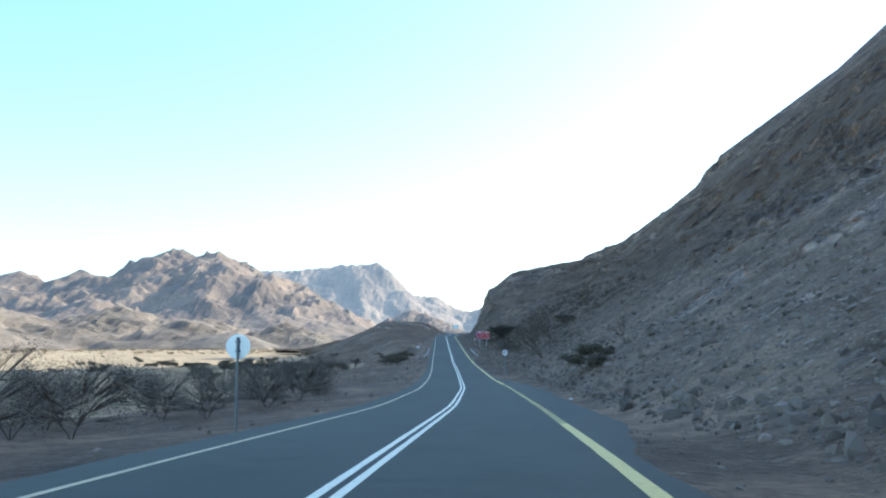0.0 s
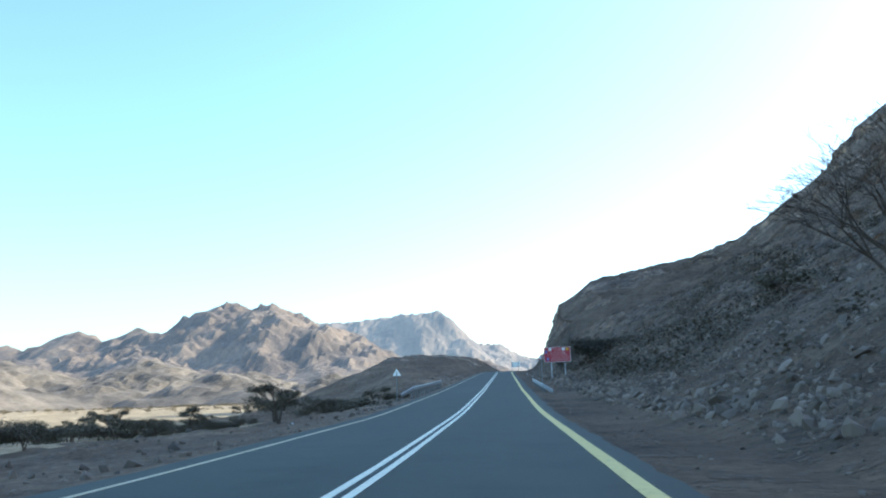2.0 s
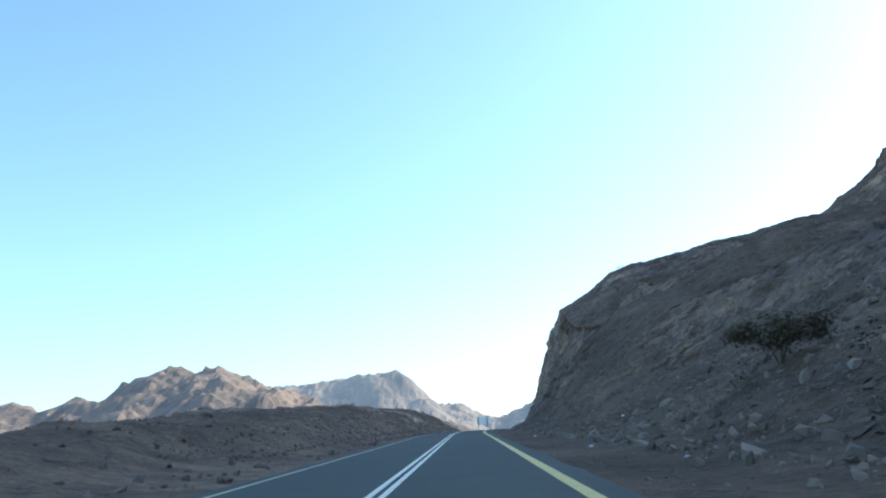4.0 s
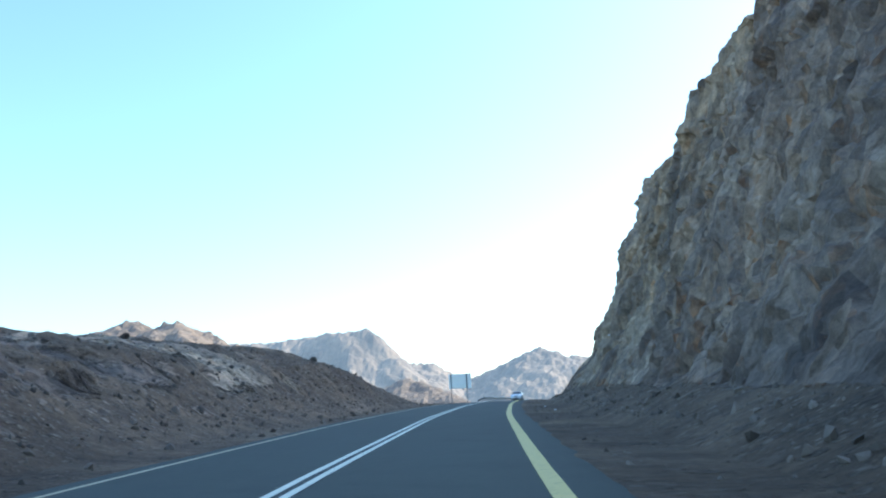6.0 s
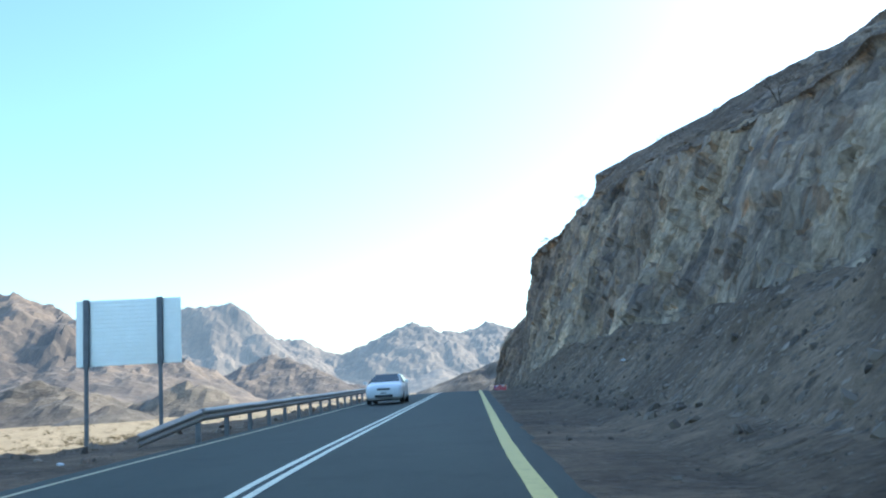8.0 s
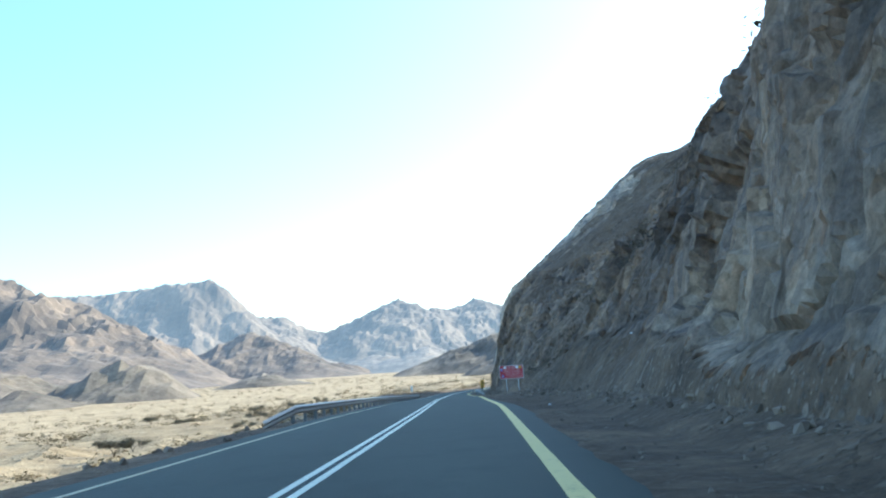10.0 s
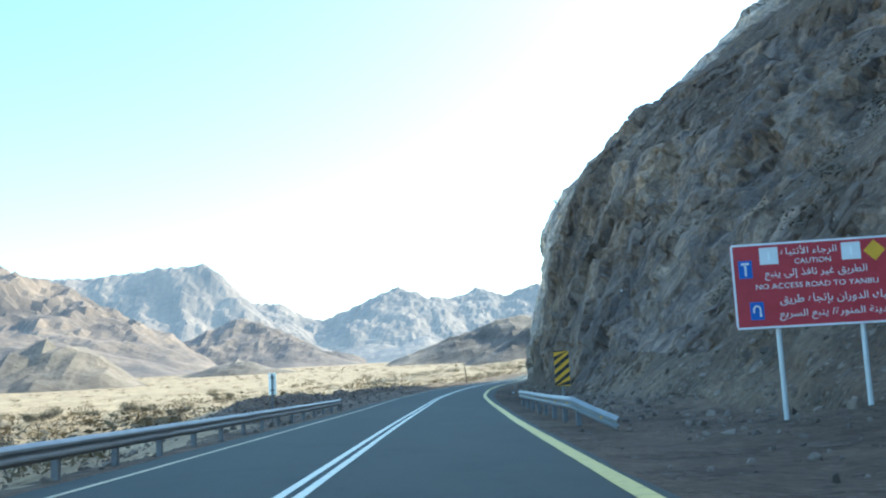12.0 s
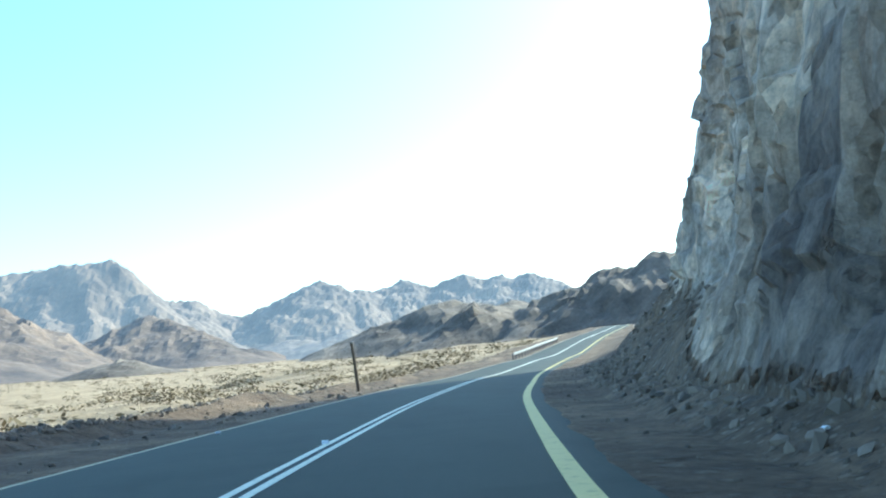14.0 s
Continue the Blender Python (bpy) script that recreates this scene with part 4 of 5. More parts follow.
mountain("hill_southwest", ((-230, 470, 22, 100), (-300, 520, 34, 130), (-180, 420, 12, 70), (-400, 480, 36, 150), (-360, 380, 22, 110)), 4.0, 12, 0.13,
         "low rounded rocky hill before the mountains", ROCK_FAR)


# ---- things by the road ----
def empty(name, place, turn=0.0):
    e = new(name)
    e.empty_display_size = 0.2
    e.matrix_world = Matrix.Translation(place) @ Matrix.Rotation(turn, 4, "Z")
    return e


WAVE = ((0.0, 0.0), (0.022, 0.012), (0.058, 0.045), (0.058, 0.075), (0.016, 0.100), (0.016, 0.122), (0.058, 0.147), (0.058, 0.177), (0.022, 0.210), (0.0, 0.222))


def guard_rail(y0, y1, d0, d1, label, near_flare=True, far_flare=False, reflectors=False, sink=0.0):
    """Corrugated steel beam on posts along the road, with its ends bent down to the ground."""
    rail = empty("guard_rail", on_road(y0, d0))
    inv = rail.matrix_world.inverted()
    face = -1 if d0 > 0 else 1
    span = 1.85
    n = max(2, round((y1 - y0) / span))
    ys = np.linspace(y0, y1, n + 1)

    def spot(y):
        k = (y - y0) / (y1 - y0)
        d, h = d0 + (d1 - d0) * k, 0.31 - sink
        if near_flare and y < y0 + span:
            f = 1 - (y - y0) / span
            d, h = d - face * 0.45 * f, h - 0.30 * f
        if far_flare and y > y1 - span:
            f = 1 - (y1 - y) / span
            d, h = d - face * 0.3 * f, h - 0.30 * f
        return d, h + 0.012 * noise.noise(Vector((y * 0.8, d0, 0)))

    for k in range(n):
        verts, faces = [], []
        m = 5
        for y in np.linspace(ys[k] - 0.04, ys[k + 1] + 0.04, m):
            d, h = spot(float(np.clip(y, y0, y1)))
            for off in (0.0, -0.008):
                for a, b in WAVE:
                    verts.append(inv @ on_road(float(y), d + face * (a + off + 0.004 * (k % 2)), h + b))
        w = len(WAVE)
        for i in range(m - 1):
            for r in (0, w):
                for j in range(w - 1):
                    q = i * 2 * w + r + j
                    faces.append((q, q + 1, q + 2 * w + 1, q + 2 * w))
            for j0, j1 in ((0, w), (w - 1, 2 * w - 1)):
                q = i * 2 * w
                faces.append((q + j0, q + j1, q + 2 * w + j1, q + 2 * w + j0))
        mesh_object("beam", verts, faces, STEEL, rail)
    post_mesh = None
    for k in range(n + 1):
        if (near_flare and k == 0) or (far_flare and k == n):
            continue
        y = float(ys[k])
        d, h = spot(y)
        if post_mesh is None:
            bm = bmesh.new()
            box(bm, (0.085, 0.10, 0.95), Matrix.Translation((0, 0, -0.015)), 0.008)
            box(bm, (0.05, 0.085, 0.16), Matrix.Translation((face * 0.045, 0, 0.38)), 0.006)
            p = part("post", bm, POST_STEEL, rail)
            post_mesh = p.data
        else:
            p = new("post", post_mesh)
            p.parent = rail
        p.matrix_local = Matrix.Translation(inv @ on_road(y, d - face * 0.075, 0.02 - sink)) @ Matrix.Rotation(radians(2.0) * noise.noise(Vector((y, 1, 0))), 4, "Y")
    if reflectors:
        for k in range(1, n):
            y = float(ys[k]) - 1.2
            d, h = spot(y)
            bm = bmesh.new()
            box(bm, (0.012, 0.055, 0.055), Matrix.Translation(inv @ on_road(y, d + face * 0.028, h + 0.111)), 0.003)
            part("reflector", bm, SIGN_YELLOW, rail, "small yellow reflector")
    return tagged(rail, label, "guard rail", "guard rails along the road")


def pipe(height, r, x=0.0, y=0.0, z0=-0.35, sides=10):
    bm = bmesh.new()
    tube(bm, [(x, y, z0), (x, y, height)], [r, r], sides)
    return bm


def plate(w, h, t, r, m=None, n=5):
    """A flat board with rounded corners in the xz plane, facing -y."""
    bm = bmesh.new()
    pts = []
    for cxx, czz, a0 in ((w / 2 - r, h / 2 - r, 0), (-w / 2 + r, h / 2 - r, 90), (-w / 2 + r, -h / 2 + r, 180), (w / 2 - r, -h / 2 + r, 270)):
        for k in range(n + 1):
            a = radians(a0 + 90 * k / n)
            pts.append((cxx + r * math.cos(a), czz + r * math.sin(a)))
    f = bm.faces.new([bm.verts.new((x, 0, z)) for x, z in pts])
    g = bmesh.ops.extrude_face_region(bm, geom=[f])
    bmesh.ops.translate(bm, verts=[v for v in g["geom"] if isinstance(v, bmesh.types.BMVert)], vec=(0, t, 0))
    if m:
        bmesh.ops.transform(bm, matrix=m, verts=bm.verts)
    return bm


def disc(radius, t, m=None, sides=40):
    bm = bmesh.new()
    bmesh.ops.create_cone(bm, cap_ends=True, segments=sides, radius1=radius, radius2=radius, depth=t, matrix=(m or Matrix()) @ Matrix.Rotation(radians(90), 4, "X"))
    return bm


def bars(rows, parent, material, y=-0.006):
    """Plain bars that stand for lines of small writing."""
    for x, z, w, h in rows:
        part("text_bar", plate(w, h, 0.004, h * 0.25, Matrix.Translation((x, y - 0.004, z)), 2), material, parent)


# Arabic letters: first of their joined shapes, and whether they join to the next letter
ARABIC = {"ا": (0xFE8D, 0), "أ": (0xFE83, 0), "إ": (0xFE87, 0), "د": (0xFEA9, 0), "ذ": (0xFEAB, 0), "ر": (0xFEAD, 0), "و": (0xFEED, 0), "ة": (0xFE93, 0), "ى": (0xFEEF, 0),
          "ب": (0xFE8F, 1), "ت": (0xFE95, 1), "ج": (0xFE9D, 1), "س": (0xFEB1, 1), "ط": (0xFEC1, 1), "ع": (0xFEC9, 1), "غ": (0xFECD, 1), "ف": (0xFED1, 1), "ق": (0xFED5, 1),
          "ك": (0xFED9, 1), "ل": (0xFEDD, 1), "م": (0xFEE1, 1), "ن": (0xFEE5, 1), "ه": (0xFEE9, 1), "ي": (0xFEF1, 1)}


def joined(text):
    """Arabic letters in their joined shapes, in the order in which they stand from left to right."""
    out, before, k = [], False, 0
    while k < len(text):
        c = text[k]
        after = text[k + 1] if k + 1 < len(text) else ""
        if c == "ل" and after in ("ا", "أ"):
            out.append(chr((0xFEFB if after == "ا" else 0xFEF7) + before))
            before, k = False, k + 2
            continue
        if c in ARABIC:
            first, dual = ARABIC[c]
            on = bool(dual) and after in ARABIC
            out.append(chr(first + (1 if before else 0) + (2 if on else 0)) if before or on else c)
            before = on
        else:
            out.append("\uFE80" if c == "ء" else c)
            before = False
        k += 1
    return "".join(reversed(out))


def lettering(text, width, height, x, y, z, material, parent):
    """A line of raised letters on a board that faces -y, fitted to its width and height."""
    c = bpy.data.curves.new("lettering", "FONT")
    c.body, c.extrude, c.resolution_u = text, 0.0, 3
    o = bpy.data.objects.new("lettering", c)
    me = bpy.data.meshes.new_from_object(o)
    bpy.data.objects.remove(o)
    n = len(me.vertices)
    co = np.empty(n * 3, np.float32)
    me.vertices.foreach_get("co", co)
    co = co.reshape(-1, 3)
    lo, hi = co.min(0), co.max(0)
    out = np.empty_like(co)
    out[:, 0] = (co[:, 0] - (lo[0] + hi[0]) / 2) / (hi[0] - lo[0]) * width + x
    out[:, 2] = (co[:, 1] - (lo[1] + hi[1]) / 2) / (hi[1] - lo[1]) * height + z
    out[:, 1] = y
    me.vertices.foreach_set("co", out.reshape(-1))
    me.update()
    me.materials.clear()
    me.materials.append(material)
    ob = new("lettering", me)
    ob.parent = parent
    return tagged(ob, kind="stuff")


def red_sign(place, turn, bottom, top, width, leg_depth, label):
    s = empty("information_sign", place, turn)
    h = top - bottom
    mid = (top + bottom) / 2
    at = Matrix.Translation((0, 0, mid))
    face = part("panel", plate(width, h, 0.03, 0.03, at), SIGN_RED, s, "red reflective panel")
    for x, z, w, hh in ((0, mid + h / 2 - 0.016, width - 0.03, 0.028), (0, mid - h / 2 + 0.016, width - 0.03, 0.028)):
        part("border", plate(w, hh, 0.004, 0.005, Matrix.Translation((x, -0.006, z)), 2), SIGN_WHITE, face)
    for x in (-width / 2 + 0.016, width / 2 - 0.016):
        part("border", plate(0.028, h - 0.06, 0.004, 0.005, Matrix.Translation((x, -0.006, mid)), 2), SIGN_WHITE, face)
    # lines of writing: centre, width and height as shares of the board
    for text, x, z, w, hh in ((joined("الرجاء الأنتباه"), -0.02, 0.385, 0.34, 0.120), ("CAUTION", 0.0, 0.265, 0.22, 0.060), (joined("الطريق غير نافذ إلى ينبع"), 0.01, 0.120, 0.62, 0.125),
                              ("NO ACCESS ROAD TO YANBU", 0.01, -0.012, 0.74, 0.060), (joined("عليك الدوران بإتجاه طريق"), 0.13, -0.185, 0.70, 0.125), (joined("المدينة المنورة/ ينبع السريع"), 0.13, -0.355, 0.72, 0.125)):
        lettering(text, w * width, hh * h, x * width, -0.008, mid + z * h, SIGN_WHITE, face)
    for x in (-0.265, 0.235):
        e = part("emblem", plate(0.115 * width, 0.20 * h, 0.004, 0.008, Matrix.Translation((x * width, -0.0065, mid + 0.345 * h)), 3), SIGN_WHITE, face, "pale square emblem")
        part("emblem_bar", plate(0.012 * width, 0.10 * h, 0.003, 0.004, Matrix.Translation((x * width, -0.0105, mid + 0.345 * h)), 2), SIGN_BACK, e)
    tee = part("no_through_plate", plate(0.085 * width, 0.21 * h, 0.004, 0.008, Matrix.Translation((-0.415 * width, -0.0065, mid + 0.20 * h)), 3), SIGN_BLUE, face, "blue no through road symbol")
    part("stem", plate(0.012 * width, 0.125 * h, 0.003, 0.002, Matrix.Translation((-0.415 * width, -0.0105, mid + 0.185 * h)), 2), SIGN_WHITE, tee)
    part("bar", plate(0.050 * width, 0.028 * h, 0.003, 0.002, Matrix.Translation((-0.415 * width, -0.0105, mid + 0.265 * h)), 2), SIGN_WHITE, tee)
    turn_back = part("u_turn_plate", plate(0.085 * width, 0.21 * h, 0.004, 0.008, Matrix.Translation((-0.365 * width, -0.0065, mid - 0.29 * h)), 3), SIGN_BLUE, face, "blue U-turn symbol")
    bm = bmesh.new()
    r = 0.020 * width
    arc = [(-0.365 * width + r * math.cos(a), -0.0108, mid - 0.27 * h + r * math.sin(a)) for a in [math.pi * k / 8 for k in range(9)]]
    tube(bm, [(arc[0][0], -0.0108, mid - 0.36 * h), *arc, (arc[-1][0], -0.0108, mid - 0.31 * h)], [0.006 * width] * 11, 6)
    part("hook", bm, SIGN_WHITE, turn_back)
    part("diamond", plate(0.17 * h, 0.17 * h, 0.004, 0.01, Matrix.Translation((0.375 * width, -0.0065, mid + 0.335 * h)) @ Matrix.Rotation(radians(45), 4, "Y"), 2), SIGN_YELLOW, face, "small yellow diamond")
    for x in (-width * 0.24, width * 0.27):
        leg = part("leg", pipe(top - 0.1, 0.035, x, 0.07, leg_depth), LEG_STEEL, s, "thin pale galvanised steel leg")
        for z in (bottom + 0.2, top - 0.25):
            bm = bmesh.new()
            box(bm, (0.11, 0.02, 0.05), Matrix.Translation((x, 0.035, z)), 0.004)
            part("bracket", bm, STEEL, leg)
    part("stiffener", plate(width * 0.96, 0.05, 0.03, 0.008, Matrix.Translation((0, 0.031, mid + h * 0.3)), 2), STEEL, s)
    part("stiffener", plate(width * 0.96, 0.05, 0.03, 0.008, Matrix.Translation((0, 0.031, mid - h * 0.3)), 2), STEEL, s)
    return tagged(s, label, "road sign", "red information signs")


def speed_sign(place, turn, centre):
    s = empty("speed_limit_sign", place, turn)
    at = Matrix.Translation((0, 0, centre))
    part("rim", disc(0.235, 0.022, at), SIGN_RED, s, "dark red rim")
    face = part("face", disc(0.219, 0.006, Matrix.Translation((0, -0.014, centre))), SIGN_WHITE, s, "white sign face")
    for e in (-1, 1):
        part("numeral", plate(0.034, 0.18, 0.004, 0.006, Matrix.Translation((-0.045 + e * 0.036, -0.021, centre + 0.02)) @ Matrix.Rotation(radians(22 * e), 4, "Y"), 2), SIGN_BLACK, face)
    part("numeral", plate(0.06, 0.06, 0.004, 0.006, Matrix.Translation((0.115, -0.021, centre - 0.02)) @ Matrix.Rotation(radians(45), 4, "Y"), 2), SIGN_BLACK, face)
    part("pole", pipe(centre + 0.15, 0.026, 0, 0.04, -0.6), STEEL, s, "grey steel pole")
    return tagged(s, "round white 70 speed limit sign on a steel pole", "road sign")


def round_sign_back(place, turn, centre):
    s = empty("round_sign", place, turn)
    part("disc", disc(0.215, 0.02, Matrix.Translation((0, 0.05, centre))), SIGN_BACK, s, "bare aluminium back of the disc")
    part("pole", pipe(centre + 0.12, 0.024, 0, 0, -0.5), STEEL, s)
    for z in (-0.08, 0.08):
        bm = bmesh.new()
        box(bm, (0.09, 0.03, 0.03), Matrix.Translation((0, 0.025, centre + z)), 0.004)
        part("clamp", bm, POST_STEEL, s)
    bm = bmesh.new()
    box(bm, (0.05, 0.02, 0.26), Matrix.Translation((0, 0.028, centre + 0.03)), 0.004)
    part("channel", bm, POST_STEEL, s, "dark steel mounting channel")
    return tagged(s, "round road sign seen from its pale aluminium back", "road sign")


def triangle_sign(place, turn, centre):
    s = empty("triangle_sign", place, turn)
    bm = bmesh.new()
    r = 0.26
    f = bm.faces.new([bm.verts.new((r * math.sin(a), 0, centre + r * math.cos(a))) for a in (0, math.tau / 3, 2 * math.tau / 3)])
    g = bmesh.ops.extrude_face_region(bm, geom=[f])
    bmesh.ops.translate(bm, verts=[v for v in g["geom"] if isinstance(v, bmesh.types.BMVert)], vec=(0, 0.015, 0))
    part("panel", bm, SIGN_BACK, s, "bare aluminium back of the triangle")
    part("pole", pipe(centre + 0.1, 0.024, 0, -0.03, -0.6), STEEL, s)
    return tagged(s, "triangular warning sign seen from its metal back", "road sign")


def triangle(points, t, y):
    bm = bmesh.new()
    f = bm.faces.new([bm.verts.new((x, y, z)) for x, z in points])
    g = bmesh.ops.extrude_face_region(bm, geom=[f])
    bmesh.ops.translate(bm, verts=[v for v in g["geom"] if isinstance(v, bmesh.types.BMVert)], vec=(0, t, 0))
    return bm


def steep_sign(place, turn, centre):
    """Warning triangle with a red rim and a dark slope on white."""
    s = empty("warning_sign", place, turn)
    ring = [(math.sin(a), math.cos(a)) for a in (0, math.tau / 3, 2 * math.tau / 3)]
    rim = part("rim", triangle([(x * 0.25, centre + z * 0.25) for x, z in ring], 0.018, 0.0), SIGN_RED, s, "red rim")
    face = part("face", triangle([(x * 0.20, centre + z * 0.20) for x, z in ring], 0.004, -0.0045), SIGN_WHITE, rim, "white face")
    face.parent = s
    part("slope_symbol", triangle([(0.015, centre - 0.085), (0.145, centre - 0.085), (0.015, centre + 0.115)], 0.003, -0.0082), SIGN_BLACK, face, "dark slope symbol")
    part("pole", pipe(centre + 0.12, 0.019, 0, 0.045, -0.5), STEEL, s, "grey steel pole")
    return tagged(s, "red-rimmed triangular steep hill warning sign on a pole", "road sign")


def hazard_back(place, turn, centre):
    """The plain back of a narrow marker board."""
    s = empty("marker_board", place, turn)
    part("panel", plate(0.19, 0.54, 0.016, 0.012, Matrix.Translation((0, 0.035, centre)), 2), SIGN_BACK, s, "bare aluminium back")
    post = part("post", pipe(centre + 0.24, 0.022, 0, 0, -0.6), POST_STEEL, s, "dark steel post")
    for z in (-0.16, 0.16):
        bm = bmesh.new()
        box(bm, (0.10, 0.05, 0.04), Matrix.Translation((0, 0.015, centre + z)), 0.004)
        part("clamp", bm, POST_STEEL, post)
    return tagged(s, "narrow marker board showing its back beyond the guard rail", "road sign")



def board_back(place, turn, width, bottom, top, tilt):
    s = empty("sign_board", place, turn)
    h = top - bottom
    mid = (top + bottom) / 2
    n = 16
    panel = part("panel", plate(width, h, 0.012, 0.015, Matrix.Translation((0, 0.06, mid)), 2), SIGN_BACK, s, "pale ribbed aluminium back")
    rib = None
    for k in range(n):
        z = bottom + (k + 0.5) * h / n
        if rib is None:
            bm = bmesh.new()
            box(bm, (width - 0.02, 0.022, h / n * 0.42), Matrix(), 0.004)
            o = part("rib", bm, SIGN_BACK, panel)
            rib = o.data
        else:
            o = new("rib", rib)
            o.parent = panel
        o.matrix_local = Matrix.Translation((0, 0.051, z))
    for x in (-width * 0.40, width * 0.30):
        bm = bmesh.new()
        box(bm, (0.13, 0.09, h + 0.04), Matrix.Translation((x, 0, mid)), 0.01)
        post = part("post", bm, POST_STEEL, s, "dark steel channel post")
        bm = bmesh.new()
        box(bm, (0.085, 0.08, bottom + 0.55), Matrix.Translation((x, 0.004, bottom / 2 - 0.275)), 0.01)
        part("lower_post", bm, POST_STEEL, post)
    return tagged(s, "large sign board showing its ribbed back on two dark posts", "road sign")


def hazard_marker(place, turn, centre):
    s = empty("hazard_marker", place, turn)
    w, h = 0.34, 0.80
    face = part("panel", plate(w, h, 0.018, 0.012, Matrix.Translation((0, 0, centre)), 2), SIGN_YELLOW, s, "yellow reflective panel")
    for k in range(-1, 5):
        z0 = -h / 2 + k * 0.2
        pts = [(-w / 2, z0 + 0.23 - 0.26), (w / 2, z0 + 0.23), (w / 2, z0 + 0.33), (-w / 2, z0 + 0.33 - 0.26)]
        pts = [(x, min(max(z, -h / 2), h / 2)) for x, z in pts]
        if pts[3][1] - pts[0][1] + pts[2][1] - pts[1][1] < 0.02:
            continue
        bm = bmesh.new()
        f = bm.faces.new([bm.verts.new((x, -0.001, centre + z)) for x, z in pts])
        g = bmesh.ops.extrude_face_region(bm, geom=[f])
        bmesh.ops.translate(bm, verts=[v for v in g["geom"] if isinstance(v, bmesh.types.BMVert)], vec=(0, -0.004, 0))
        part("stripe", bm, SIGN_BLACK, face, "slanting black stripe")
    part("post", pipe(centre + 0.2, 0.028, 0, 0.05, -0.5), STEEL, s)
    return tagged(s, "yellow and black striped hazard marker by the cliff", "road sign")


def pole(place, height, lean):
    s = empty("wooden_pole", place)
    bm = bmesh.new()
    tube(bm, [(0, 0, -0.4), (lean * 0.5, 0.0, height * 0.5), (lean, 0.02, height)], [0.065, 0.058, 0.05], 9)
    part("shaft", bm, BARK, s)
    bm = bmesh.new()
    tube(bm, [(lean, 0.02, height - 0.005), (lean, 0.02, height + 0.03)], [0.056, 0.03], 9)
    part("cap", bm, POST_STEEL, s)
    return tagged(s, "short leaning dark wooden pole at the verge", "pole")


guard_rail(-91.8, -69.8, -3.2, -3.15, "weathered steel guard rail above the valley side", True, True, sink=0.05)
guard_rail(-87.3, -69.3, 3.22, 3.18, "short steel guard rail before a red sign", True, False, sink=0.19)
guard_rail(108.0, 142.0, -2.85, -3.0, "weathered steel guard rail behind the sign board", True, False)
guard_rail(187.0, 272.5, -3.15, -3.3, "long steel guard rail above the sandy plain", True, True, sink=0.15)
guard_rail(249.5, 264.0, 3.30, 3.15, "short steel guard rail below the rock cut", True, False, True, sink=0.11)
guard_rail(378.0, 414.0, -3.3, -3.3, "distant steel guard rail on the outside of the bend", False, False)
red_sign((8.45, -56.0, -2.30), radians(-8), 1.42, 2.66, 2.25, -0.7, "red bilingual information sign behind a warning triangle by the hillside")
red_sign((19.90, 247.4, 1.48), radians(-14), 1.43, 2.59, 2.12, -0.5, "red bilingual information sign on two legs below the cliff")
speed_sign((12.3, -137.3, -4.75), radians(-6), 1.72)
round_sign_back((7.75, -194.8, -4.25), radians(4), 1.45)
triangle_sign((0.46, -86.0, -3.75), radians(5), 1.38)
board_back((-5.63, 114.66, 3.0), radians(4), 2.3, 1.78, 3.27, 0)
MARK = (11.42, 259.3, 1.05)
hazard_marker(on_road(256.6, 3.72, 0.0), radians(-10), 0.97)
steep_sign((7.6, -70.9, -2.98), radians(-6), 1.86)
hazard_back(MARK, radians(-6), 1.28)
pole(on_road(338.0, -4.5, 0.0), 1.75, -0.16)


